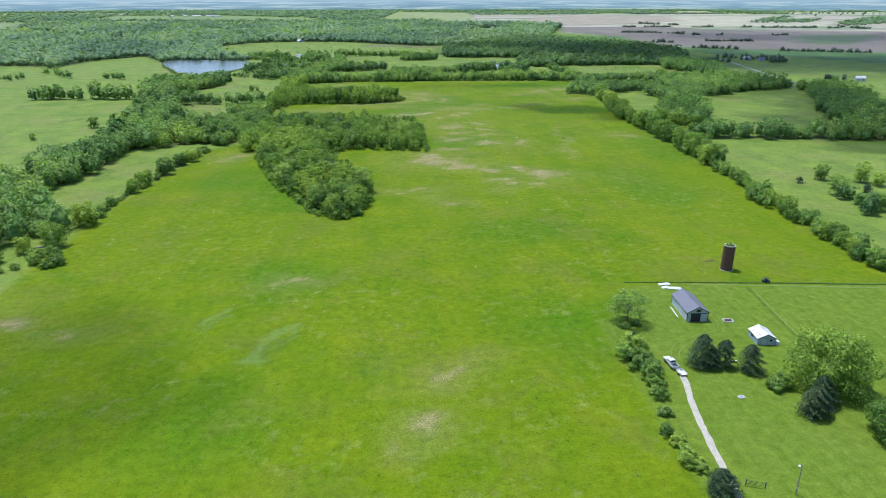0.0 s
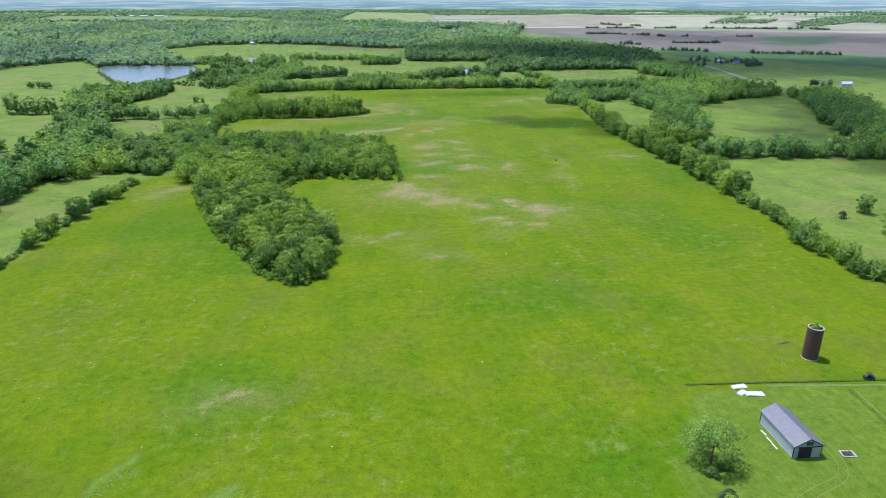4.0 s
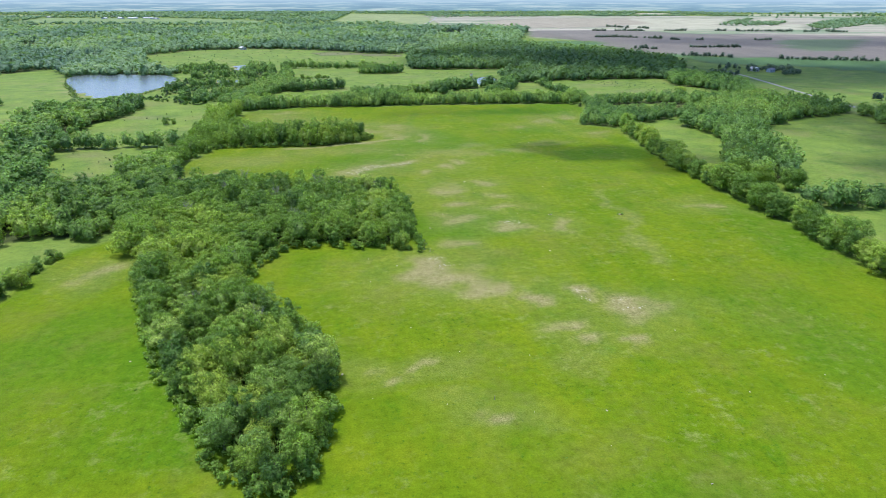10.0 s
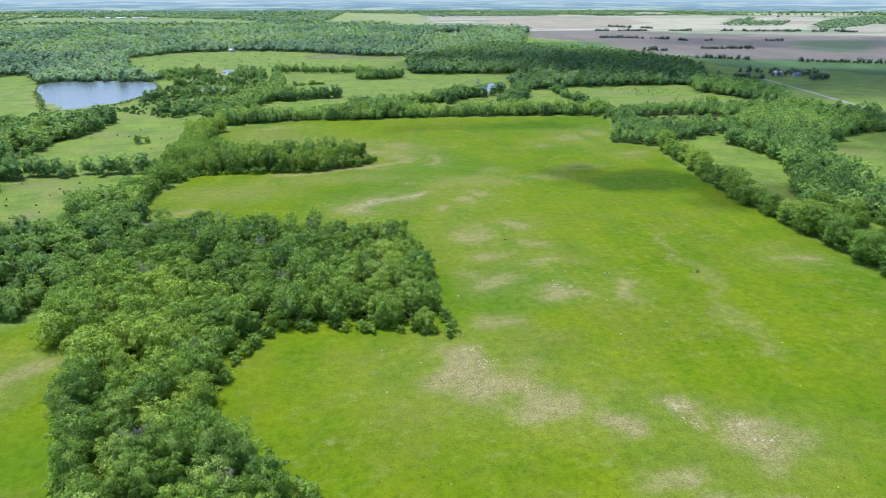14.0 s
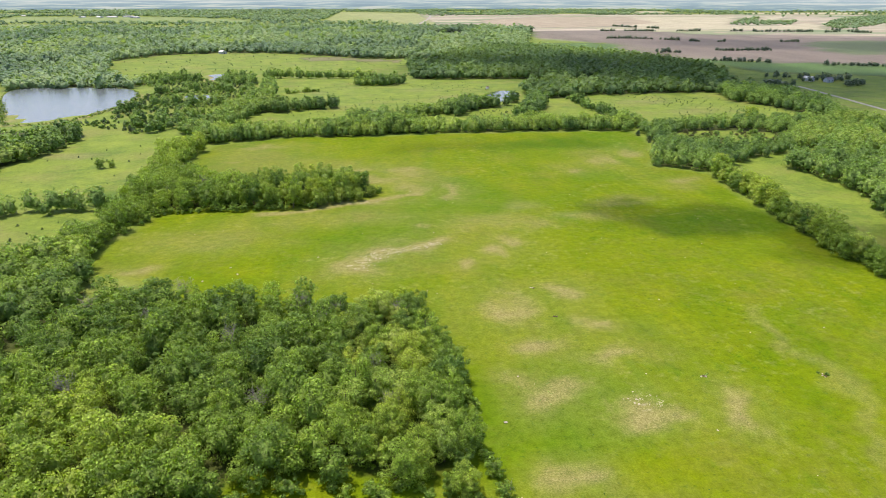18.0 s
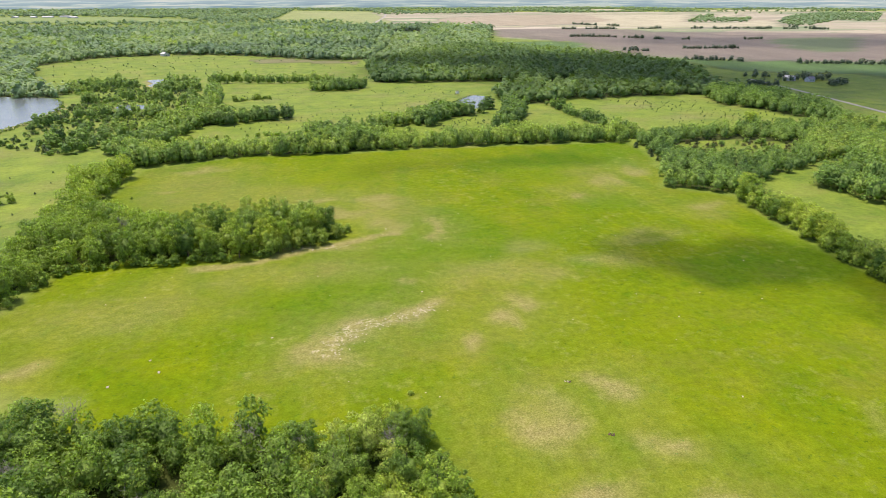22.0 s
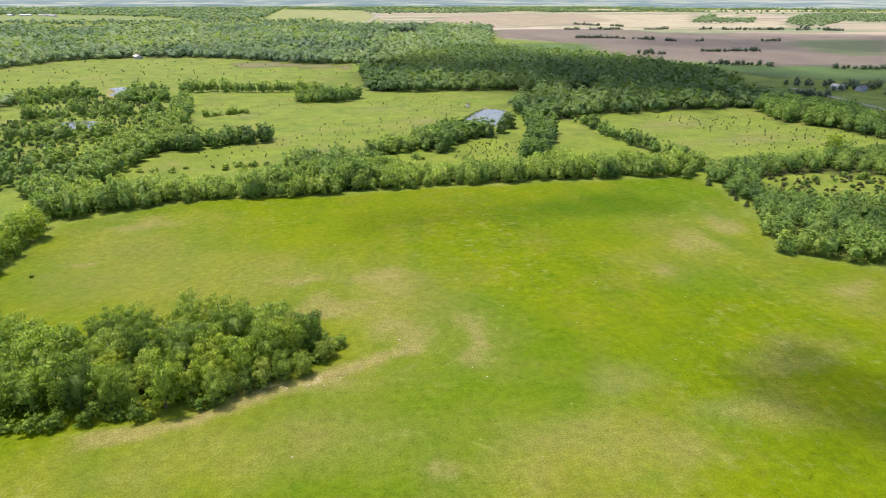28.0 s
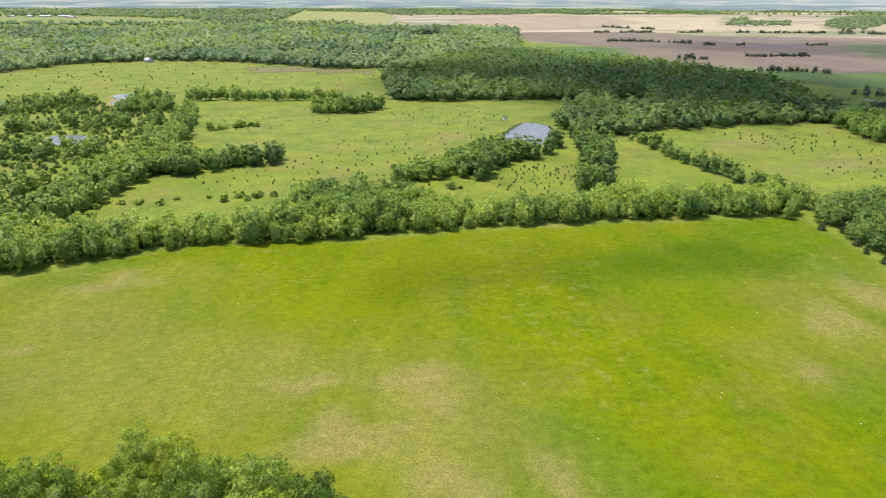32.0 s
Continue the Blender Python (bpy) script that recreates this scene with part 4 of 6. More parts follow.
for k, (x, y, z) in enumerate([(160, 464, 0.8), (159, 443, 0.85), (160, 418, 1.05), (160, 404, 0.8), (159, 389, 0.95), (160, 375, 0.85), (161, 362, 0.8), (177, 438, 0.95), (181, 425, 0.85), (190, 414, 1.0), (199, 475, 0.95), (186, 448, 0.9), (193, 462, 0.85)]):
    tree(SPREADING[k % 2], x, y, z, x * y, label="large old green tree with a wide dark crown", group="large trees of the east hedgerow", tall=1.15)
for x, y, z in [(174, 663, 0.8), (174, 647, 0.75), (171, 640, 0.6), (170, 632, 0.6), (179, 659, 0.6)]:
    tree(CEDARS[1], x, y, z, x * y, "cedar", "round dark cedar at the corner of the hayfield", "cedars at the hayfield's corner")
MID.grow("hedge", along(HEDGE_EAST, 2.6, 2.2, 61), LEAF, "thick green hedge growth under the hedgerow trees", 62, (0.4, 0.78), category="hedge")
plant(along(HEDGE_WEST[1:], 6.5, 1.5, 7), KINDS, "trees of the west hedgerow", 8, (0.5, 0.85), labels=TREE_LABELS)
plant(np.array([(-113, 199.5), (-118, 203), (-122, 199), (-115, 209), (-110.5, 202), (-121, 209), (-126, 196)]), SHRUBS, "shrubs of the west hedgerow", 66, (0.9, 1.4), "shrub", SHRUB_LABELS)
plant(along(HEDGE_WEST, 3.2, 1.2, 63), SHRUBS, "shrubs of the west hedgerow", 64, (0.6, 1.2), "shrub", SHRUB_LABELS)
# low growth along the edges of the near woods
r = np.random.RandomState(71)
skirt = np.array([(x + r.normal() * 0.8, y + r.normal() * 0.8) for line in (WOOD_MAIN[1:20], PENINSULA[2:9]) for x, y in along(line, 1.9, 1.0, 72)])
edges = np.minimum(to_edge(WOOD_MAIN, *skirt.T), to_edge(PENINSULA, *skirt.T))
skirt = skirt[inside(WOOD_MAIN, *skirt.T) | inside(PENINSULA, *skirt.T) | (edges < 0.7)]
SHRUB_NEAR.grow("undergrowth", skirt, LEAF, "low leafy undergrowth along the wood's edge", 73, (0.6, 1.25), 1.1, category="undergrowth")

# woods farther off
belt = scatter(TREELINE, 4.6, 9, 1.5)
dark = value_noise(belt[:, 0], belt[:, 1], 17, 246) > 0.5
BELT.grow("treeline", belt[~dark], LEAF_PALE, "belt of pale green trees along the far end of the hayfield", 10, (0.6, 1.05), 1.25)
BELT.grow("treeline", belt[dark], LEAF_GROVE, "darker green trees in the belt along the hayfield", 13, (0.65, 1.15), 1.2)
west = scatter(WOOD_WEST, 6.4, 11)
close = (west[:, 0] > -140) & (west[:, 1] > 360)
BELT.grow("woodland", np.concatenate([west[close], scatter(WOOD_LINK, 4.6, 14, 0.5)]), LEAF, "green woodland joining the hayfield's two woods", 15, (0.62, 1.25))
MID.grow("woodland", np.concatenate([west[~close], scatter(WOOD_SOUTHWEST, 7.2, 12)]), LEAF_GROVE, "dense green woodland west of the hayfield", 12, (0.75, 1.5))
BELT.grow("treeline", scatter([(-14, 690), (36, 689), (38, 720), (2, 726), (-14, 704)], 5, 16, 1), LEAF_GROVE, "taller dark green clump in the belt along the hayfield", 17, (0.95, 1.45), 1.1)
MID_FAR.grow("woodland", scatter(WOOD_STRIP, 7.0, 13, 2, lambda x, y, r: (value_noise(x, y, 24, 81) > 0.2) & ((x > -192) | (y < 680))), LEAF_GROVE, "green woodland strip beside the rough pasture", 14, (0.7, 1.6))
MID.grow("woodland", np.concatenate([scatter(WOOD_INNER, 7.0, 16), scatter(WOOD_RIGHT, 7.0, 17), scatter(WOOD_FAR_EAST, 7, 170)]), LEAF_GROVE, "green woodland between the eastern meadows", 18, (0.75, 1.45))
MID.grow("woodland", scatter(WOOD_EAST, 6.2, 15, 2, lambda x, y, r: ~inside(CEDAR_EAST, x, y)), LEAF_GROVE, "green woodland at the hayfield's eastern corner", 19, (0.65, 1.0))
MID_FAR.grow("woodland", np.concatenate([scatter(ROW_NORTHWEST, 6.0, 19), scatter(GROVE_MEADOW, 5, 29, 1)]), LEAF_GROVE, "row of green trees crossing the north meadow", 20, (0.75, 1.4))
MID_FAR.grow("woodland", np.concatenate([scatter(GROVE_POND, 6, 20, 2, before_pond), scatter(ROW_POND, 6, 21, 2, before_pond)]), LEAF_GROVE, "green trees round the pond", 23, (0.8, 1.4))
MID_FAR.grow("hedge", along([(186, 822), (181, 780), (184, 733), (189, 700)], 3.2, 2.2, 22), LEAF_GROVE, "thick hedgerow between two meadows", 24, (0.5, 1.0), category="hedge")
MID_FAR.grow("woodland", np.concatenate([scatter(GROVE_NORTH, 6, 82, 1), along([(-98, 1052), (-66, 1048), (-30, 1034), (3, 1032), (30, 1028)], 4, 2.5, 83)]), LEAF_GROVE, "green grove and tree row at the far side of the meadow", 84, (0.8, 1.35), 1.15)
MID.grow("woodland", along([(-176, 545), (-140, 547), (-98, 552)], 3.4, 2.4, 85), LEAF_GROVE, "row of green trees between two rough pastures", 86, (0.6, 1.2))
SHRUB_MID.grow("shrubs", np.concatenate([scatter(SAVANNA, 8, 87, 2, gaps(26, 0.3, 188)), scatter(CEDAR_EAST, 9, 88, 1, thinned(0.4))]), LEAF_GROVE, "scattered green shrubs in rough grass", 89, (0.5, 1.4), category="shrub")
MID_FAR.grow("woodland", scatter(SAVANNA, 8.5, 90, 3, gaps(30, 0.53, 91)), LEAF_GROVE, "scattered green trees round the small ponds", 92, (0.45, 1.25))
CEDAR_MID.grow("cedars", scatter(SAVANNA, 7, 93, 1, thinned(0.5)), NEEDLES, "many dark small cedars in rough grass", 95, (0.3, 0.7), category="cedar")
SHRUB_MID.grow("cedars", scatter(CEDAR_EAST, 4.8, 94, 1, thinned(0.75)), BRONZE, "rounded bronze-green cedars in rough grass", 96, (0.35, 0.7), category="cedar")
MEADOW_CEDAR = [(70, 738), (104, 712), (124, 760), (118, 784), (92, 766)]
PASTURE_WEST = [(-160, 500), (-140, 466), (-105, 464), (-100, 540), (-166, 543)]
PASTURE_WEST_NORTH = [(-175, 575), (-105, 560), (-114, 640), (-118, 690), (-166, 670)]
MEADOW_EAST = [(198, 706), (330, 710), (340, 800), (280, 845), (205, 838), (190, 800)]
MEADOW_NORTH = [(-90, 735), (-5, 730), (60, 740), (60, 800), (100, 850), (150, 930), (120, 990), (-30, 1000), (-80, 940), (-40, 830), (-50, 780)]
CEDAR_MID.grow("cedars", np.concatenate([scatter(MEADOW_CEDAR, 4.2, 96, 1, thinned(0.75)), scatter(PASTURE_WEST, 7, 97, 1, thinned(0.28)), scatter(PASTURE_WEST_NORTH, 9, 98, 1, thinned(0.2)),
               scatter(MEADOW_EAST, 8, 99, 2, gaps(28, 0.55, 100)), scatter(MEADOW_NORTH, 10, 101, 2, gaps(35, 0.48, 102))]), NEEDLES, "small dark cedars dotted over meadow grass", 103, (0.12, 0.3), category="cedar")
CEDAR_MID.grow("cedars", scatter(PASTURE_FAR, 16, 104, 4, thinned(0.35)), NEEDLES, "small cedars dotted over the far pasture", 105, (0.2, 0.5), category="cedar")
MID_FAR.grow("woodland", scatter([(34, 748), (58, 755), (70, 768), (78, 795), (68, 790), (56, 772), (36, 766)], 5, 120, 0.5), LEAF_PALE, "row of green trees in front of the pond", 121, (0.7, 1.1))
SHRUB_MID.grow("shrubs", np.concatenate([scatter([(-48, 903), (-32, 906), (-32, 918), (-46, 914)], 4, 122, 0.3), scatter([(-62, 893), (-52, 893), (-52, 903), (-60, 903)], 4, 123, 0.3), scatter([(-85, 735), (60, 733), (64, 742), (-78, 745)], 6, 124, 0.5, thinned(0.55))]), LEAF_PALE, "clumps of green shrubs in the north meadow", 125, (0.6, 1.3), category="shrub")
# single trees and clumps in the outer pastures
SINGLES = [(-221, 408, 5, 0.75), (-201, 446, 3, 1.0), (-185, 459, 0, 0.9), (-178, 462, 1, 0.9), (-119, 219, 6, 1.05), (-127, 214, 3, 0.8), (-131, 205, 5, 0.9), (-125, 226, 4, 0.9), (-118.5, 242, 3, 1.25), (-122, 246, 0, 0.8), (-117.5, 287, 1, 0.85), (-117, 299, 3, 0.9), (-114.5, 319, 0, 0.95), (-112, 337, 5, 1.1), (-108, 345, 1, 0.8)]
SINGLES += [(195, 286, 1, 0.95), (187, 262, 4, 1.1), (211, 281, 2, 1.05), (215, 274, 5, 1.1), (191, 239, 1, 0.9), (281, 712, 3, 1.15), (287, 715, 1, 0.9), (-134, 620, 5, 0.9), (-129, 622, 5, 0.7), (-43, 905, 5, 0.9), (-60, 899, 5, 0.9)]
for x, y, k, z in SINGLES:
    tree(KINDS[k], x, y, z, x, label=TREE_LABELS[k] + " in grass", group="single trees in the pastures")
MID_FAR.grow("woodland", np.concatenate([along([(-438, 735), (-396, 748)], 4, 6, 107), along([(-413, 819), (-345, 741)], 14, 3, 108), along([(-314, 738), (-284, 729)], 5, 3, 112),
         along([(187, 232), (186, 250), (190, 262)], 6, 2, 109)]), LEAF_GROVE, "clumps of green trees in the western pasture", 110, (0.7, 1.05))
MID_FAR.grow("woodland", along([(-305, 577), (-262, 584), (-226, 579)], 4.5, 3, 106), LEAF_GROVE, "row of tall dark trees in the western pasture", 113, (1.1, 1.55), 1.1)
MID_FAR.grow("woodland", np.concatenate([along([(468, 975), (500, 968), (560, 950)], 6, 4, 114), along([(484, 936), (490, 928)], 4, 2, 115), along([(440, 672), (464, 669)], 5, 1.5, 116)]), LEAF_FIELD, "dark trees sheltering the far farm buildings", 117, (0.6, 1.1))
CEDAR_MID.grow("cedars", np.array([(182, 281), (205, 268), (184, 240), (228, 268), (201, 262)]), NEEDLES, "dark cedars in the eastern pasture", 111, (0.7, 1.1), category="cedar")

# far forest and the wooded farmland up to the horizon
def wooded(x, y, r):
    """Places outside the far fields and the pond."""
    ok = ~inside(POND_EAST, x, y)
    for poly, _ in FIELDS:
        ok &= ~(inside(poly, x, y) | (to_edge(poly, x, y) < 4))
    return ok


def wooded_loosely(x, y, r):
    return wooded(x, y, r) & (value_noise(x * 0.55, y * 1.3, 75, 112) > 0.16)


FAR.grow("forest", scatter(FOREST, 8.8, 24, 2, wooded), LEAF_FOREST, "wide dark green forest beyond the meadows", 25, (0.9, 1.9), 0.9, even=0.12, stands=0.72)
wide_wood = scatter(FOREST_LEFT, 12.5, 26, 3, wooded_loosely)
back = wide_wood[:, 1] > 1480
FAR.grow("forest", wide_wood[~back], LEAF_HAZED, "wide green forest beyond the lake", 27, (1.2, 2.3), 0.75, even=0.12, stands=0.75)
FARTHER.grow("forest", wide_wood[back], LEAF_HAZED, "wide green forest reaching far beyond the lake", 28, (1.3, 2.4), 0.75, even=0.12, stands=0.75)
FARTHEST.grow("far_woods", np.concatenate([scatter(poly, 22, 240 + k, 0) for k, poly in enumerate(WOOD_LOTS)]), LEAF_HAZED, "dark wood lots among far crop fields", 242, (1.2, 1.9), 0.6, even=0.15, mixed=0.4)
SPREAD = [(-3300, 1150), (-3300, 3400), (-2400, 4500), (2400, 4500), (3600, 3400), (3600, 900), (1000, 600), (650, 900), (480, 1990), (300, 2090), (130, 2140), (-300, 2180), (-760, 2200), (-1150, 1750), (-640, 935)]


def farmland(x, y, r):
    crop = inside(CROPLAND, x, y)
    belts = value_noise(x, y * 1.9, 210, 113) + 0.35 * value_noise(x, y * 2, 70, 114)
    lines = (np.abs(value_noise(x * 0.5, y * 1.6, 160, 115) - 0.5) < 0.02) & (value_noise(x, y, 90, 116) > 0.45)
    left = smooth(500, -400, x - 0.1 * (y - 1500))
    beyond = smooth(2800, 3600, y)
    near_ring = np.hypot(x, y - 300) < 4450
    return near_ring & wooded(x, y, r) & np.where(crop & (y < 3300), lines & (r.rand(len(x)) < 0.05), belts > 0.74 - 0.36 * left - 0.16 * beyond * (1 - left))


far = scatter(SPREAD, 30, 117, 0, farmland)
near_far = far[:, 1] < 2700
FARTHEST.grow("far_woods", far[near_far], LEAF_HAZED, "belts of distant woodland between far fields", 118, (1.2, 2.0), 0.62, even=0.12, stands=0.75)
FARTHEST.grow("far_woods", far[~near_far], LEAF_HAZED, "woods along the horizon", 119, (1.8, 2.8), 0.5, even=0.12)
FIELD_ROWS = [[(470, 950), (540, 940)], [(190, 1905), (360, 1919)]]
FIELD_ROWS += [
    [(746, 2216), (801, 2101), (846, 1998)], [(529, 1661), (643, 1609), (680, 1542), (736, 1518)], [(817, 1502), (872, 1491)],
    [(489, 1332), (543, 1324)], [(616, 1343), (657, 1336), (707, 1327)], [(516, 1178), (575, 1146), (626, 1108), (682, 1085), (760, 1050)],
    [(626, 1910), (877, 1878), (1068, 1827), (1248, 1752)], [(1247, 1887), (1223, 1755)], [(396, 886), (440, 907), (500, 893), (561, 914)]]
rows = np.concatenate([along(line, 4.5, 2.5, 120 + k) for k, line in enumerate(FIELD_ROWS)])
rows = rows[value_noise(rows[:, 0], rows[:, 1], 26, 119) > 0.4]
MID_FAR.grow("field_trees", rows, LEAF_FIELD, "rows of dark trees along far field edges", 129, (0.55, 1.2), 0.85)


# ---- paints and stuffs of the farmyard ----
def sheet_metal(name, colour, ribs=3.0, rust=0.0, axis=0, roughness=0.5):
    """Ribbed painted sheet with dirt, and rust where it is old."""
    n = Nodes(name, roughness, 0.15, 0.4)
    w = n.add("ShaderNodeTexWave")
    w.bands_direction = "XYZ"[axis]
    w.inputs["Scale"].default_value = ribs
    n.link(n.coord, w.inputs["Vector"])
    c = n.mix(n.ramp(n.noise(1.3, 5, 0.6), (0.35, 0.0), (0.7, 0.5)), colour, [v * 0.72 for v in colour])
    if rust:
        c = n.mix(n.math("MULTIPLY", n.ramp(n.noise(0.8, 6, 0.7, None, 7), (0.45, 0.0), (0.62, 1.0)), rust), c, (0.25, 0.12, 0.06))
    n.put("Base Color", n.mix(1.0, c, n.ramp(w.outputs["Fac"], (0.0, 0.88), (0.3, 1.0)), "MULTIPLY"))
    n.bump(w.outputs["Fac"], 0.5, 0.03)
    return n.mat


def tile_wall():
    """Glazed brown clay blocks in courses."""
    n = Nodes("clay_blocks", 0.55, 0, 0.4)
    b = n.add("ShaderNodeTexBrick")
    for key, value in (("Scale", 1.0), ("Brick Width", 0.6), ("Row Height", 0.32), ("Mortar Size", 0.02)):
        b.inputs[key].default_value = value
    b.inputs["Color1"].default_value, b.inputs["Color2"].default_value, b.inputs["Mortar"].default_value = (0.090, 0.040, 0.030, 1), (0.125, 0.056, 0.040, 1), (0.11, 0.08, 0.065, 1)
    n.link(n.coord, b.inputs["Vector"])
    n.put("Base Color", n.mix(n.ramp(n.noise(0.5, 5), (0.4, 0.0), (0.7, 0.6)), b.outputs["Color"], (0.075, 0.05, 0.04)))
    return n.mat


WHITE_SIDING = sheet_metal("white_siding", (0.50, 0.54, 0.58), 5.0)
GREY_ROOF = sheet_metal("grey_metal_roof", (0.20, 0.19, 0.225), 1.6, 0.0, 1, 0.45)
WHITE_ROOF = sheet_metal("white_metal_roof", (0.80, 0.79, 0.78), 2.4, 0.6, 1, 0.5)
DARK = plain("dark_panel", (0.035, 0.035, 0.04), 0.7)
TRIM = plain("black_trim", (0.05, 0.05, 0.055), 0.5)
CLAY = tile_wall()
CONCRETE = plain("pale_concrete", (0.52, 0.50, 0.46), 0.85, 0, 3)
WHITE_PAINT = plain("white_car_paint", (0.80, 0.81, 0.82), 0.25, 0, 1.5, 0.03, None, 0.6)
DARK_PAINT = plain("dark_paint", (0.05, 0.055, 0.065), 0.4, 0, 4, 0.1)
BLUE_GREY = plain("blue_grey_boards", (0.42, 0.49, 0.57), 0.7, 0, 4)
RUBBER = plain("tyre_rubber", (0.025, 0.025, 0.026), 0.85)
STEEL = plain("galvanised_steel", (0.50, 0.51, 0.52), 0.4, 0.8, 8, 0.1)
WEATHERED = plain("weathered_wood", (0.30, 0.26, 0.21), 0.9, 0, 5, 0.3, (1, 1, 0.3))
WHITE_SHEET = plain("white_sheeting", (0.78, 0.77, 0.74), 0.6, 0, 2, 0.1)
GRAVEL = plain("white_limestone_gravel", (0.50, 0.45, 0.36), 0.95, 0, 5.5, 0.4)
SCRAP = plain("rusty_scrap", (0.16, 0.10, 0.07), 0.85, 0.2, 6, 0.4)
STONE = plain("limestone", (0.46, 0.40, 0.30), 0.9, 0, 3, 0.2)
GLASS = plain("dark_window_glass", (0.03, 0.035, 0.04), 0.08, 0, 2, 0.05, None, 0.7)
AMBER, RED = plain("lamp_lens", (0.75, 0.72, 0.65), 0.2), plain("red_lens", (0.4, 0.03, 0.03), 0.2)
GRASS_TALL = leaf_material("tall_grass", (0.060, 0.130, 0.010), (0.080, 0.165, 0.014), (0.130, 0.190, 0.030))
GRASS_PALE = leaf_material("bluish_weeds", (0.20, 0.33, 0.17), (0.25, 0.38, 0.22), (0.30, 0.40, 0.25), 0.1)


# ---- farm buildings ----
def gable(width, low, high, thick, bm=None):
    """A gable wall in the xz plane with its thickness along y."""
    out = bm or bmesh.new()
    line = [(-width / 2, 0), (width / 2, 0), (width / 2, low), (0, high), (-width / 2, low)]
    faces = [[out.verts.new((x, y, z)) for x, z in line] for y in (0, thick)]
    out.faces.new(faces[0])
    out.faces.new(faces[1][::-1])
    for k in range(5):
        out.faces.new((faces[0][k], faces[1][k], faces[1][(k + 1) % 5], faces[0][(k + 1) % 5]))
    return out


def gabled(name, at, turn, width, length, low, high, wall, roof, label, category, over=0.3):
    """A gabled building with its front gable towards -y. Returns its base."""
    base = thing(name, at, turn, label, category)
    for y in (-length / 2, length / 2 - 0.15):
        bm = gable(width, low, high, 0.15)
        bm.transform(pose(0, y, 0))
        part("wall", bm, wall, base)
    for x in (-1, 1):
        part("wall", box((0.15, length - 0.3, low), (x * (width / 2 - 0.075), 0, low / 2)), wall, base)
    rise = high - low
    slope = math.degrees(math.atan2(rise, width / 2))
    run = math.hypot(rise, width / 2) + over
    for x in (-1, 1):
        mid = Vector((x * run / 2 * math.cos(radians(slope)), 0, high + 0.07 - run / 2 * math.sin(radians(slope))))
        part("roof", box((run, length + 2 * over, 0.08), mid, (0, x * slope, 0), 0.02), roof, base)
    part("ridge_cap", box((0.3, length + 2 * over, 0.07), (0, 0, high + 0.12), (0, 0, 0), 0.03), roof, base)
    for y in (-length / 2 - over, length / 2 + over):
        for x in (-1, 1):
            mid = Vector((x * run / 2 * math.cos(radians(slope)), y, high + 0.0 - run / 2 * math.sin(radians(slope))))
            part("fascia", box((run, 0.05, 0.16), mid, (0, x * slope, 0)), TRIM, base)
    return base


def barn():
    b = gabled("barn", (77, 156), -2, 5.5, 11.2, 2.75, 4.25, WHITE_SIDING, GREY_ROOF, "white metal barn with a grey roof and dark open door", "barn")
    # the doorway is a flat panel with its inner shade painted dark
    door = part("door", box((2.3, 0.06, 2.2), (-0.5, -5.64, 1.1)), DARK, b, "dark panel painted for the shade of an open doorway")
    for x in (-1.7, 0.7):
        part("door_frame", box((0.12, 0.1, 2.3), (x, -5.66, 1.15)), TRIM, b)
    part("door_track", box((4.6, 0.1, 0.14), (0.3, -5.68, 2.36)), TRIM, b)
    part("sliding_door", box((1.8, 0.07, 2.2), (1.72, -5.68, 1.15), (0, 0, 0), 0.02), WHITE_SIDING, b)
    w = part("window", box((0.9, 0.08, 0.7), (0.15, -5.65, 3.1)), GLASS, b, "dark loft window")
    for x in (-0.42, 0.72):
        part("window_frame", box((0.08, 0.1, 0.8), (x, -5.67, 3.1)), TRIM, b)
    for x in (-2.75, 2.75):
        for y in (-5.58, 5.58):
            part("corner_trim", box((0.14, 0.14, 2.75), (x, y, 1.37)), TRIM, b)
    part("foundation", box((5.6, 11.3, 0.25), (0, 0, 0.1)), CONCRETE, b)
    return b


def shed():
    b = gabled("shed", (88.6, 139.6), -4, 4.4, 5.0, 1.85, 2.9, BLUE_GREY, WHITE_ROOF, "small old shed with a rusty white metal roof", "shed", 0.25)
    part("door", box((1.0, 0.06, 1.7), (-0.6, -2.63, 0.85)), WHITE_SIDING, b)
    part("window", box((0.6, 0.06, 0.5), (1.0, -2.63, 1.3)), GLASS, b)
    lean = part("lean_to", box((0.8, 1.2, 1.0), (2.8, -2.2, 0.5), (0, 0, 0), 0.03), WHITE_SHEET, b, "small white lean-to box")
    part("window", box((0.06, 0.7, 0.5), (-2.33, 0.4, 1.2)), GLASS, b)
    return b


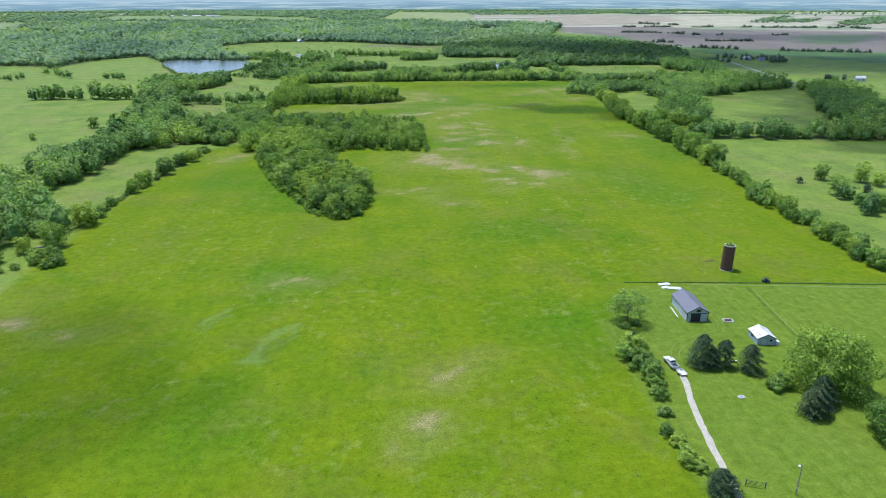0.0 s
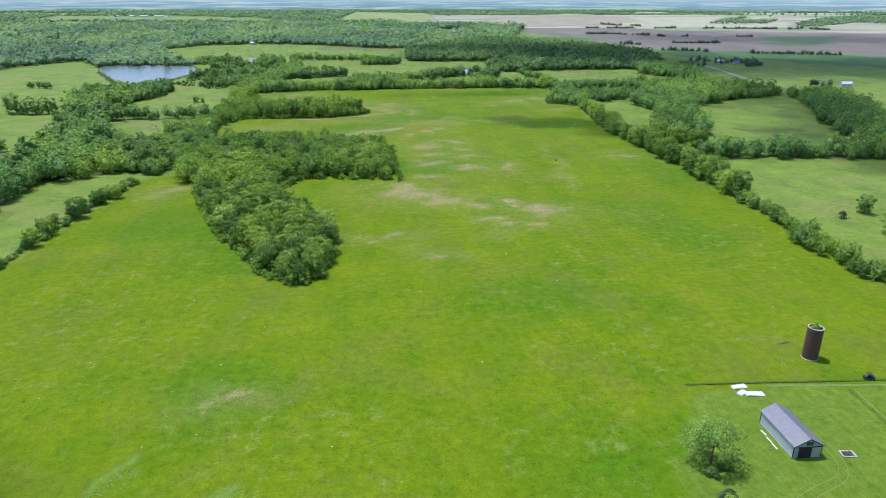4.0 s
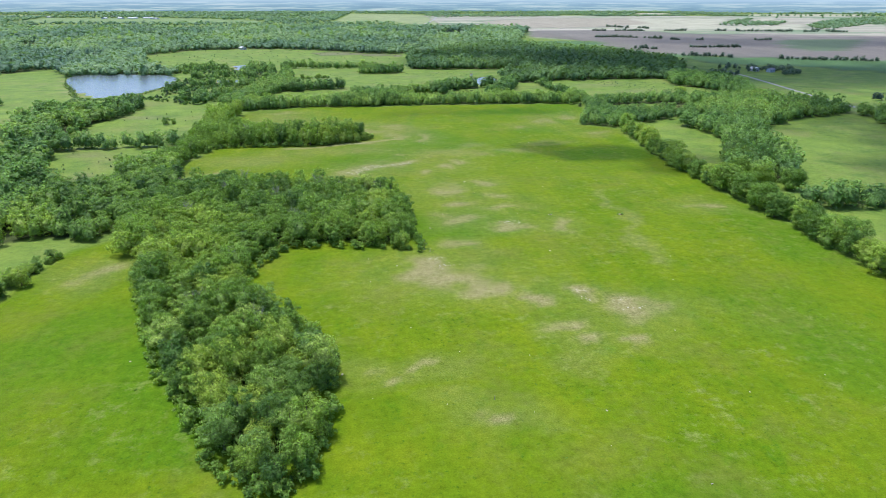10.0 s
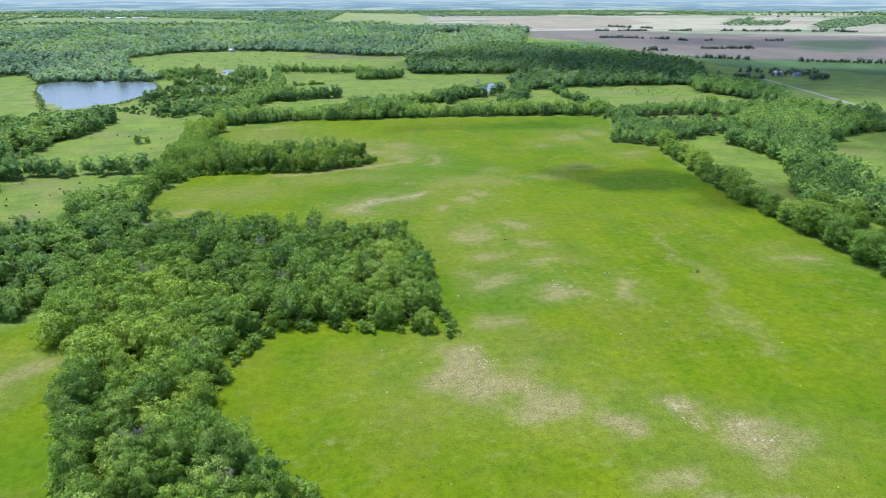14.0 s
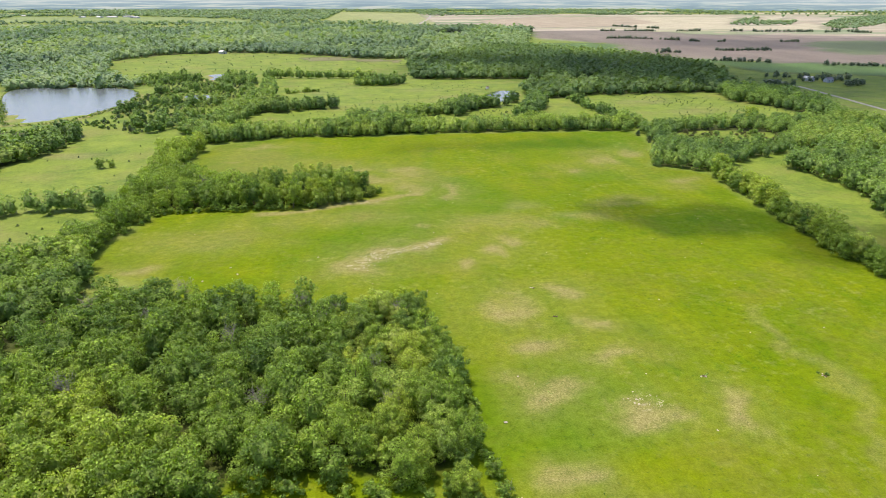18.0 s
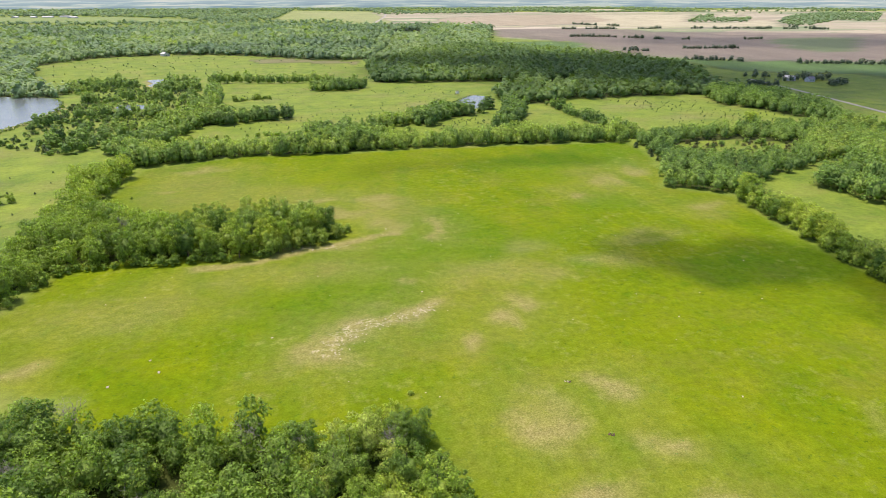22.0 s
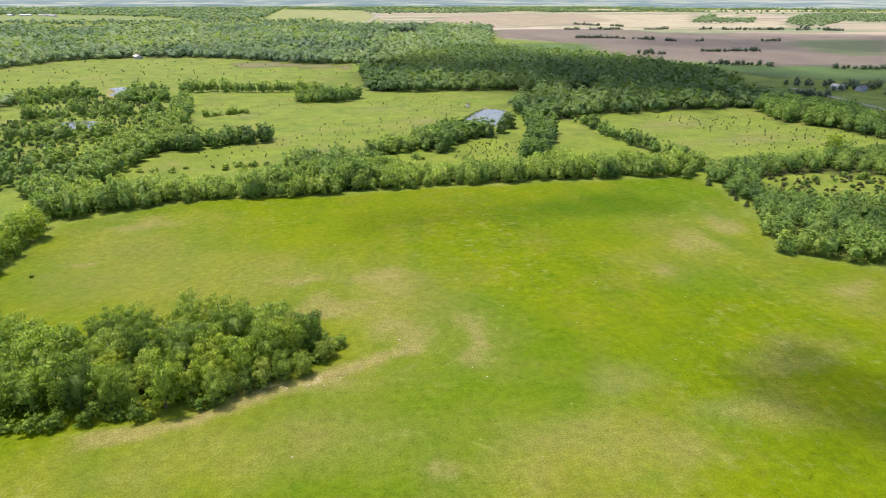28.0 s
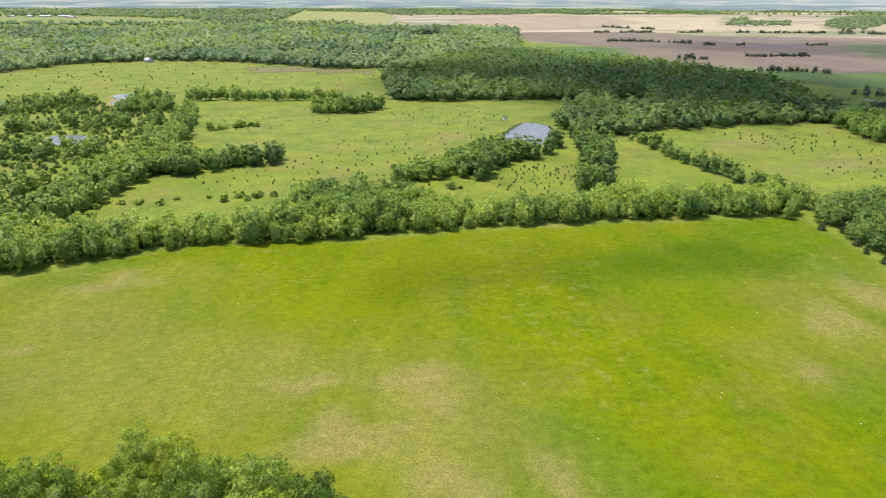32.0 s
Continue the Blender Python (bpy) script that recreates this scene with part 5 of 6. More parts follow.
def silo():
    b = thing("silo", (101.0, 184.3), 0, "roofless brown clay tile silo with shrubs growing on top", "silo")
    radius, height, sides = 1.75, 8.0, 28
    bm = bmesh.new()
    rings = []
    for r, z in ((radius, -0.2), (radius, height), (radius - 0.25, height), (radius - 0.25, 6.5)):
        rings.append([bm.verts.new((r * math.cos(k * math.tau / sides), r * math.sin(k * math.tau / sides), z)) for k in range(sides)])
    for p, q in zip(rings[:-1], rings[1:]):
        for k in range(sides):
            bm.faces.new((p[k], p[(k + 1) % sides], q[(k + 1) % sides], q[k]))
    bm.faces.new(rings[-1])
    part("wall", bm, CLAY, b)
    for z in np.linspace(0.9, 7.4, 9):
        bm = bmesh.new()
        lines = []
        for r, dz in ((radius + 0.005, -0.03), (radius + 0.04, -0.03), (radius + 0.04, 0.03), (radius + 0.005, 0.03)):
            lines.append([bm.verts.new((r * math.cos(k * math.tau / sides), r * math.sin(k * math.tau / sides), z + dz)) for k in range(sides)])
        for i in range(3):
            for k in range(sides):
                bm.faces.new((lines[i][k], lines[i][(k + 1) % sides], lines[i + 1][(k + 1) % sides], lines[i + 1][k]))
        part("hoop", bm, SCRAP, b)
    bm = bmesh.new()
    for k in range(sides):
        a0 = k * math.tau / sides
        box((0.3, 0.48, 0.14), ((radius - 0.12) * math.cos(a0), (radius - 0.12) * math.sin(a0), height + 0.05), (0, 0, math.degrees(a0)), 0.02, bm)
    part("rim", bm, CONCRETE, b, "pale concrete rim")
    r = np.random.RandomState(5)
    data = broad_crown(r, 1.6, 1.45, 9, 520, 0.16, low=-0.1)
    me = crown_mesh("plants", data, LEAF)
    p = new("plants", me)
    p.parent, p.location = b, (0, 0, 7.45)
    tagged(p, "green shrubs growing out of the open top")
    part("footing", rod((0, 0, -0.2), (0, 0, 0.12), 1.95, 1.9, 24), CONCRETE, b)
    board = thing("plank_pile", (99.0, 191.5), 5, "dark weathered planks lying in the grass by the silo", "planks")
    for k in range(3):
        part("plank", box((3.2, 0.2, 0.07), (0.1 * k, k * 0.22, 0.06 + 0.01 * k), (0, 0, k * 3)), SCRAP, board)


def wheel(parent, x, y, radius, width):
    w = rod((x - width / 2, y, radius), (x + width / 2, y, radius), radius, radius, 16)
    t = part("wheel", w, RUBBER, parent)
    part("rim", rod((x - width / 2 - 0.01, y, radius), (x + width / 2 + 0.01, y, radius), radius * 0.55, radius * 0.55, 12), STEEL, t)
    return t


def pickup():
    b = thing("pickup_truck", (61.5, 129.6), 6, "white compact pickup truck with a dark load bed on the grass", "truck")
    b.scale = (0.88, 0.84, 0.9)
    for x in (-0.83, 0.83):
        for y in (-1.75, 1.75):
            wheel(b, x, y, 0.39, 0.26)
    part("chassis", box((1.5, 5.2, 0.25), (0, 0, 0.5)), DARK_PAINT, b)
    part("hood", box((1.85, 1.55, 0.55), (0, 1.95, 0.88), (0, 0, 0), 0.12), WHITE_PAINT, b)
    bm = bmesh.new()
    prof = [(1.25, 0.65), (1.25, 1.15), (0.6, 1.78), (-0.85, 1.80), (-1.0, 1.15), (-1.0, 0.65)]
    sides = [[bm.verts.new((x * (0.93 if z < 1.3 else 0.78), y, z)) for y, z in prof] for x in (-1, 1)]
    bm.faces.new(sides[0])
    bm.faces.new(sides[1][::-1])
    for k in range(6):
        bm.faces.new((sides[0][k], sides[1][k], sides[1][(k + 1) % 6], sides[0][(k + 1) % 6]))
    bmesh.ops.recalc_face_normals(bm, faces=bm.faces[:])
    bmesh.ops.bevel(bm, geom=bm.edges[:], offset=0.05, segments=1, affect="EDGES")
    part("cab", bm, WHITE_PAINT, b)
    part("windscreen", box((1.5, 0.04, 0.78), (0, 0.955, 1.47), (46, 0, 0)), GLASS, b)
    part("rear_window", box((1.4, 0.04, 0.5), (0, -0.95, 1.5), (-13, 0, 0)), GLASS, b)
    for x in (-1, 1):
        part("side_window", box((0.04, 1.3, 0.42), (x * 0.87, -0.1, 1.45), (0, x * 17, 0)), GLASS, b)
        part("bed_side", box((0.1, 1.9, 0.55), (x * 0.88, -1.95, 0.9), (0, 0, 0), 0.03), WHITE_PAINT, b)
        part("headlight", box((0.35, 0.06, 0.2), (x * 0.68, 2.73, 0.95)), AMBER, b)
        part("tail_light", box((0.14, 0.05, 0.3), (x * 0.85, -2.93, 0.95)), RED, b)
        part("mirror", box((0.22, 0.08, 0.18), (x * 1.05, 0.95, 1.2), (0, 0, 0), 0.03), DARK_PAINT, b)
    part("bed_floor", box((1.7, 1.9, 0.08), (0, -1.95, 0.85)), DARK_PAINT, b, "dark load bed liner")
    part("tailgate", box((1.8, 0.08, 0.5), (0, -2.9, 0.9), (0, 0, 0), 0.02), WHITE_PAINT, b)
    part("bumper", box((1.8, 0.15, 0.2), (0, 2.78, 0.55), (0, 0, 0), 0.04), STEEL, b)
    part("bumper", box((1.8, 0.15, 0.2), (0, -3.0, 0.5), (0, 0, 0), 0.04), STEEL, b)


def trailer():
    b = thing("utility_trailer", (62.3, 125.4), 8, "small white utility trailer behind the truck", "trailer")
    b.scale = (0.85, 0.8, 0.85)
    part("deck", box((1.7, 2.9, 0.1), (0, 0, 0.6), (0, 0, 0), 0.02), WHITE_SHEET, b)
    for x in (-1, 1):
        part("rail", box((0.06, 2.9, 0.35), (x * 0.85, 0, 0.8)), WHITE_SHEET, b)
        wheel(b, x * 0.98, -0.1, 0.33, 0.2)
        part("mudguard", box((0.26, 0.95, 0.05), (x * 0.98, -0.1, 0.74), (0, 0, 0), 0.02), WHITE_SHEET, b)
    part("front_board", box((1.7, 0.06, 0.5), (0, 1.45, 0.85)), WHITE_SHEET, b)
    part("tongue", rod((0, 1.4, 0.55), (0, 2.5, 0.52), 0.05), STEEL, b)
    part("toolbox", box((0.55, 0.5, 0.45), (0.5, 1.0, 0.88), (0, 0, 0), 0.03), STEEL, b)


def cart():
    b = thing("utility_vehicle", (108.0, 173.6), 75, "dark utility vehicle with a roof on the grass track", "vehicle")
    b.scale = (0.8, 0.8, 0.8)
    for x in (-0.6, 0.6):
        for y in (-0.95, 0.95):
            wheel(b, x, y, 0.33, 0.25)
    part("body", box((1.3, 2.7, 0.4), (0, 0, 0.6), (0, 0, 0), 0.06), DARK_PAINT, b)
    part("hood", box((1.2, 0.7, 0.35), (0, 1.0, 0.95), (0, 0, 0), 0.1), DARK_PAINT, b)
    part("seat", box((1.1, 0.5, 0.5), (0, -0.1, 0.95), (0, 0, 0), 0.05), RUBBER, b)
    part("load_bed", box((1.3, 0.8, 0.35), (0, -1.0, 0.95), (0, 0, 0), 0.03), DARK_PAINT, b)
    for x in (-0.6, 0.6):
        for y in (-0.5, 0.65):
            part("roof_post", rod((x, y, 0.8), (x, y, 1.85), 0.03), TRIM, b)
    part("roof", box((1.35, 1.5, 0.07), (0, 0.08, 1.88), (0, 0, 0), 0.03), DARK_PAINT, b)


def yard_things():
    for x, y, w, l, a in ((77.2, 174.3, 3.4, 1.3, 6), (79.0, 171.2, 3.8, 1.5, -8), (76.6, 171.9, 2.2, 1.2, 25)):
        b = thing("sheet_stack", (x, y), a, "white roofing sheets stacked on the lawn", "sheet metal", "roofing sheets by the barn")
        for k in range(3):
            part("sheet", box((w, l, 0.04), (0.12 * k, 0.07 * k, 0.1 + 0.07 * k), (0, 1.5 * k, 3 * k)), WHITE_SHEET, b)
        for dx in (-w / 3, w / 3):
            part("support", box((0.1, l * 0.9, 0.08), (dx, 0, 0.03)), WEATHERED, b)
    for k, (x, y) in enumerate(((72.9, 154.2), (73.0, 156.2), (73.2, 158.4))):
        b = thing("board", (x, y), 88 + 3 * k, "white board lying along the barn wall", "board", "boards beside the barn")
        part("face", box((1.7, 0.3, 0.05), (0, 0, 0.04)), WHITE_SHEET, b)
    b = thing("burn_pit", (85.2, 150.2), -8, "low concrete frame with dark scrap inside", "fire pit")
    for x, y, w, l in ((0, -0.8, 2.6, 0.25), (0, 0.8, 2.6, 0.25), (-1.2, 0, 0.25, 1.4), (1.2, 0, 0.25, 1.4)):
        part("edge", box((w, l, 0.3), (x, y, 0.12), (0, 0, 0), 0.03), CONCRETE, b)
    r = np.random.RandomState(9)
    for k in range(9):
        part("scrap", box((r.uniform(0.3, 0.8), r.uniform(0.2, 0.5), r.uniform(0.1, 0.3)), (r.uniform(-0.8, 0.8), r.uniform(-0.5, 0.5), 0.2), (r.uniform(-15, 15), r.uniform(-15, 15), r.uniform(0, 180))), SCRAP, b)
    b = thing("well_cover", (71.3, 115.4), 14, "pale concrete well cover in the lawn", "well cover")
    part("slab", box((1.5, 1.1, 0.18), (0, 0, 0.08), (0, 0, 0), 0.04), CONCRETE, b)
    part("lid", rod((0, 0, 0.15), (0, 0, 0.26), 0.32, 0.3, 14), STEEL, b)
    b = thing("bench", (76.2, 129.6), 3, "white plank bench between two cedars", "bench")
    part("seat", box((2.4, 0.3, 0.06), (0, 0, 0.45)), WHITE_SHEET, b)
    for x in (-0.95, 0.95):
        part("leg", box((0.08, 0.28, 0.43), (x, 0, 0.21)), WHITE_SHEET, b)
    b = thing("yard_light", (66.2, 86.2), 0, "pale wooden light pole with a white lamp head", "light pole")
    part("pole", rod((0, 0, -0.3), (0, 0, 6.2), 0.11, 0.08, 10), WEATHERED, b)
    part("arm", rod((0, 0, 6.0), (-0.5, 0, 6.15), 0.03), STEEL, b)
    part("lamp_head", rod((-0.5, 0, 6.02), (-0.5, 0, 6.2), 0.22, 0.14, 12), WHITE_SHEET, b)
    part("meter_box", box((0.25, 0.15, 0.4), (0, -0.15, 1.5), (0, 0, 0), 0.02), STEEL, b)
    b = thing("farm_gate", (60.2, 88.4), -20, "dark steel farm gate standing open beside the drive", "gate")
    for x in (-1.6, 1.6):
        part("post", rod((x, 0, -0.3), (x, 0, 1.5), 0.09, 0.08), WEATHERED, b)
    for z in (0.3, 0.55, 0.8, 1.05, 1.25):
        part("bar", rod((-1.5, 0, z), (1.5, 0, z), 0.025), TRIM, b)
    for x in (-1.5, 0, 1.5):
        part("upright", rod((x, 0, 0.28), (x, 0, 1.27), 0.025), TRIM, b)
    b = thing("dead_tree", (98.5, 124.5), 0, "bare grey forked dead tree trunk", "tree")
    for tip, w in (((-0.9, 0, 10.4), 0.12), ((1.2, 0.2, 10.8), 0.12), ((0.1, 0.8, 9.0), 0.09)):
        part("limb", rod((0, 0, 7.0), tip, w, 0.03, 7), DEADWOOD, b)
    part("trunk", rod((0, 0, -0.3), (0, 0, 7.1), 0.32, 0.2, 9), DEADWOOD, b)


def strip(name, line, width, material, label, category, lift=0.03, wave=0.15, seed=1):
    """A strip of ground cover laid along a line."""
    r = np.random.RandomState(seed)
    for _ in range(3):
        corners = [line[0]]
        for (x0, y0), (x1, y1) in zip(line[:-1], line[1:]):
            corners += [(0.75 * x0 + 0.25 * x1, 0.75 * y0 + 0.25 * y1), (0.25 * x0 + 0.75 * x1, 0.25 * y0 + 0.75 * y1)]
        line = corners + [line[-1]]
    pts = []
    for (x0, y0), (x1, y1) in zip(line[:-1], line[1:]):
        n = max(1, int(math.hypot(x1 - x0, y1 - y0) / 0.8))
        pts += [(x0 + (x1 - x0) * k / n, y0 + (y1 - y0) * k / n) for k in range(n)]
    pts.append(line[-1])
    bm = bmesh.new()
    rows = []
    for k, (x, y) in enumerate(pts):
        a, c = pts[max(0, k - 1)], pts[min(len(pts) - 1, k + 1)]
        d = Vector((c[0] - a[0], c[1] - a[1])).normalized()
        w = width / 2
        row = []
        for s, z in ((-1, -0.05), (-0.8, lift), (0.8, lift), (1, -0.05)):
            e = s * w + r.normal() * wave * (abs(s) == 1)
            row.append(bm.verts.new((x - d.y * e, y + d.x * e, float(ground_z(x - d.y * e, y + d.x * e)) + z + 0.03)))
        rows.append(row)
    for p, q in zip(rows[:-1], rows[1:]):
        for i in range(3):
            bm.faces.new((p[i], p[i + 1], q[i + 1], q[i]))
    return tagged(part(name, bm, material), label, category, kind="structure")


def tufts(name, places, height, material, label, seed, spread=0.5, count=9, size=0.3):
    """Tufts of tall grass or weeds."""
    r = np.random.RandomState(seed)
    p = np.repeat(np.asarray(places, float), count, 0) + r.normal(size=(len(places) * count, 2)) * spread
    z = ground_z(p[:, 0], p[:, 1]) + r.rand(len(p)) * height
    nrm = r.normal(size=(len(p), 3)) * 0.5 + (0, -0.1, 1.0)
    v, f = sprays(r, np.stack([p[:, 0], p[:, 1], z], 1), nrm, size * r.uniform(0.6, 1.3, len(p)))
    me = quick_mesh(name, v, f, material)
    point_colours(me, "tint", np.stack([np.repeat(r.rand(len(p)), 3), np.repeat(r.rand(len(p)), 3), np.zeros(len(v)), np.ones(len(v))], 1))
    return tagged(new(name, me), label, "grass", kind="stuff")


barn()
shed()
silo()
pickup()
trailer()
cart()
yard_things()
strip("drive", [(62.6, 126.5), (61.8, 121), (60, 115), (58.4, 105), (57.2, 95), (56, 86), (55, 74)], 1.45, GRAVEL, "white gravel drive leading to the farmyard", "drive", 0.04, 0.12)
GRASS_BANK = plain("uncut_grass", (0.060, 0.115, 0.016), 0.95, 0, 3, 0.35)
WORN = plain("worn_grass", (0.185, 0.235, 0.050), 0.95, 0, 4, 0.3)
for k, line in enumerate(([(62.6, 131), (64, 136), (67, 140), (73, 143), (80, 145), (82.5, 150), (81.5, 158), (80, 166), (79.5, 172)], [(64.2, 131), (65.6, 135), (68.6, 138.6), (74, 141.4), (81, 143.6), (84, 150), (83, 158), (81.4, 166), (81, 172)])):
    strip("wheel_track", line, 0.22, WORN, "worn wheel track in the mown lawn", "track", 0.0, 0.08, 30 + k)
strip("grass_bank", [(66, 176.8), (86, 175.2), (108, 173.2), (130, 170.8), (152, 168.6)], 0.5, GRASS_BANK, "low bank of dark uncut grass along the edge of the lawn", "grass", 0.12, 0.1, 51)
strip("wheel_track", [(102, 170), (99.6, 146), (97.5, 120)], 0.4, WORN, "worn track across the lawn", "track", 0.0, 0.1, 52)
strip("wheel_track", [(84, 174.2), (108, 171.4), (130, 168.6), (152, 166)], 0.8, WORN, "pale mown track beside the uncut grass", "track", 0.0, 0.1, 53)
tufts("tall_grass", along([(66, 176.8), (86, 175.2), (108, 173.2), (130, 170.8), (152, 168.6)], 0.14, 0.2, 130), 0.22, GRASS_TALL, "dark strip of tall grass along the lawn", 131, 0.16, 6, 0.1)
tufts("tall_grass", along([(101, 171), (98.6, 146), (96.5, 120)], 0.3, 0.2, 132), 0.15, GRASS_TALL, "strip of tall grass across the lawn", 133, 0.16, 5, 0.09)

# yard trees and shrubs
for kind, x, y, z, tall, label in [
        (OPEN_TREE, 58.2, 151.2, 1.1, 0.95, "pale green tree with an open crown by the barn"), (SPREADING[0], 92.5, 118.5, 1.15, 1.12, "huge spreading green tree shading the lawn"),
        (SPREADING[1], 93.0, 100.5, 0.85, 1.0, "green tree casting a dark shadow on the lawn"), (SPREADING[1], 100, 99, 0.85, 1.0, "broad green tree beyond the lawn")]:
    tree(kind, x, y, z, x, label=label, group="farmyard trees", tall=tall)
for kind, x, y, z, tall in [(CEDARS[2], 68.2, 128.8, 1.2, 0.95), (CEDARS[0], 70.4, 127.8, 1.1, 0.8), (CEDARS[0], 73.4, 128.2, 1.25, 0.95), (CEDARS[2], 78.2, 125.4, 1.15, 0.85), (CEDARS[1], 56.3, 141.4, 0.85, 0.75), (CEDARS[2], 86.5, 112, 1.2, 0.8), (CEDARS[0], 83.0, 108.0, 1.45, 0.85),
                            (CEDARS[0], 84.6, 109, 1.2, 0.8), (CEDARS[2], 53.4, 87.2, 1.15, 0.6)]:
    tree(kind, x, y, z, y, "cedar", "dark green spreading cedar on the farmyard lawn", "farmyard cedars", tall)
for k, (x, y, z) in enumerate([(60.0, 149.4, 0.6), (57.6, 148.2, 0.7), (55.0, 136.5, 1.15), (53.8, 133.6, 1.2), (56.0, 132.4, 1.1), (57.2, 135.5, 0.8), (55.2, 129.4, 1.3), (57.0, 127.6, 1.15), (56.4, 125.2, 1.0), (56.0, 121.6, 0.85), (55.0, 119.2, 0.6), (55.6, 123.4, 1.0), (54.8, 116.6, 0.8), (53.6, 110.6, 1.0), (51.4, 104.0, 0.7),
                               (52.4, 101, 0.9), (53.0, 98, 1.0), (52.2, 95.4, 0.9), (53.6, 93.6, 0.9), (80.4, 118.4, 1.1), (82.0, 119.2, 0.9), (99.5, 106, 1.0), (97, 109.5, 0.8), (103, 96, 1.0)]):
    tree(SHRUBS[k % 3], x - (1.0 if x < 60 else 0), y, z * (1.15 if y > 112 else 0.95), x * 3, "shrub", SHRUB_LABELS[k % 3], "shrubs along the drive")


# ---- small buildings far off ----
def far_house(x, y, turn, width, length, wall, roof, label):
    b = gabled("farmhouse", (x, y), turn, width, length, 3.2, 5.2, wall, roof, label, "house")
    part("door", box((1.0, 0.08, 2.1), (0, -length / 2 - 0.04, 1.05)), DARK, b)
    for s in (-1, 1):
        part("window", box((1.0, 0.08, 1.1), (s * width / 3, -length / 2 - 0.04, 1.8)), GLASS, b)
        for y2 in (-length / 4, length / 4):
            part("window", box((0.08, 1.0, 1.1), (s * (width / 2 + 0.03), y2, 1.8)), GLASS, b)


for x, y, a, w, l, wall, roof, label in [
        (497, 944, 20, 7, 10, WHITE_SIDING, WHITE_ROOF, "white farmhouse by the gravel road"), (512, 932, 100, 6, 8, BLUE_GREY, GREY_ROOF, "blue-grey farm shed by the road"),
        (474, 666, 80, 5, 10, WHITE_SIDING, WHITE_ROOF, "white livestock shed in a green field"), (-198, 1412, 30, 9, 14, WHITE_SIDING, WHITE_ROOF, "white house at the forest edge")]:
    far_house(x, y, a, w, l, wall, roof, label)
for k, (x, y) in enumerate([(-1009, 3190), (-950, 3205), (-905, 3215), (-852, 3240), (-800, 3140), (-780, 3110), (-1300, 3400), (-1033, 3420)]):
    far_house(x, y, 40 * k, 14, 40, WHITE_SIDING, WHITE_ROOF, "long white farm building far across the fields")
b = thing("hunting_blind", (125.5, 892), 15, "small white hunting blind on legs above the pond", "hut")
part("cabin", box((2.4, 2.4, 2.0), (0, 0, 2.6), (0, 0, 0), 0.03), WHITE_SHEET, b)
part("roof", box((2.9, 2.9, 0.15), (0, 0, 3.7), (4, 0, 0), 0.03), SCRAP, b)
for x in (-1, 1):
    for y in (-1, 1):
        part("leg", rod((x * 1.2, y * 1.2, -0.3), (x, y, 1.7), 0.08), WEATHERED, b)
ROAD = plain("gravel_road", (0.36, 0.34, 0.30), 0.95, 0, 1.5, 0.15)
strip("road", [(464, 965), (457, 908), (448, 867), (432, 811), (417, 759), (402, 690), (392, 640), (380, 540), (372, 400)], 4.8, ROAD, "pale gravel country road", "road", 0.1, 0.3, 41)
strip("road", [(235, 2420), (330, 2900), (400, 3400)], 9, ROAD, "pale straight road across far cropland", "road", 0.4, 0.5, 42)

# ---- stones and weeds of the hayfield ----
def stones():
    r = np.random.RandomState(140)
    spots = []
    for cx, cy, rx, ry in LIME:
        for k in range(int(6 + rx * ry * 1.6)):
            spots.append((cx + r.normal() * rx * 0.5, cy + r.normal() * ry * 0.5, r.uniform(0.06, 0.22)))
    for k in range(130):
        spots.append((r.uniform(-80, 140), r.uniform(120, 660), r.uniform(0.08, 0.2)))
    vs, fs = [], []
    for k, (x, y, s) in enumerate(spots):
        t = r.uniform(0.6, 1.4, (8, 3)) * s
        c = np.array([(-1, -1, -1), (1, -1, -1), (1, 1, -1), (-1, 1, -1), (-0.6, -0.6, 0.7), (0.6, -0.6, 0.7), (0.6, 0.6, 0.7), (-0.6, 0.6, 0.7)]) * t
        vs.append(c * (1, 1, 0.3) + (x, y, float(ground_z(x, y)) + 0.05))
        fs.append(np.array([(4, 5, 6, 7), (0, 1, 5, 4), (1, 2, 6, 5), (2, 3, 7, 6), (3, 0, 4, 7)]) + 8 * k)
    return tagged(new("stones", quick_mesh("stones", np.concatenate(vs), np.concatenate(fs), STONE)), "pale limestone pieces lying in thin grass", "stones", kind="stuff")


def stone_lump(r, size):
    bm = bmesh.new()
    bmesh.ops.create_icosphere(bm, subdivisions=1, radius=1)
    for v in bm.verts:
        v.co = Vector((v.co.x * size[0], v.co.y * size[1], v.co.z * size[2])) * r.uniform(0.75, 1.2)
    return bm


def rock_pile(x, y, count, spread, seed, dark):
    """Stones cleared from the field, heaped, with scrub growing between them."""
    r = np.random.RandomState(seed)
    b = thing("rock_pile", (x, y), 0, "small heap of pale stones with a little scrub in the hay", "rocks", "rock piles in the hayfield")
    for k in range(count):
        w = r.uniform(0.14, 0.34)
        bm = stone_lump(r, (w, w * r.uniform(0.5, 0.9), w * 0.45))
        bm.transform(pose(r.normal() * spread, r.normal() * spread * 0.6, w * 0.2, 0, 0, r.uniform(0, 180)))
        part("stone", bm, STONE if r.rand() > 0.35 else SCRAP, b)
    data = broad_crown(r, 0.6 * dark, 0.6 * dark, 5, 90, 0.14, low=-0.1)
    c = new("scrub", crown_mesh("scrub", data, LEAF))
    c.parent, c.location = b, (spread * 0.6, spread * 0.5, -0.05)


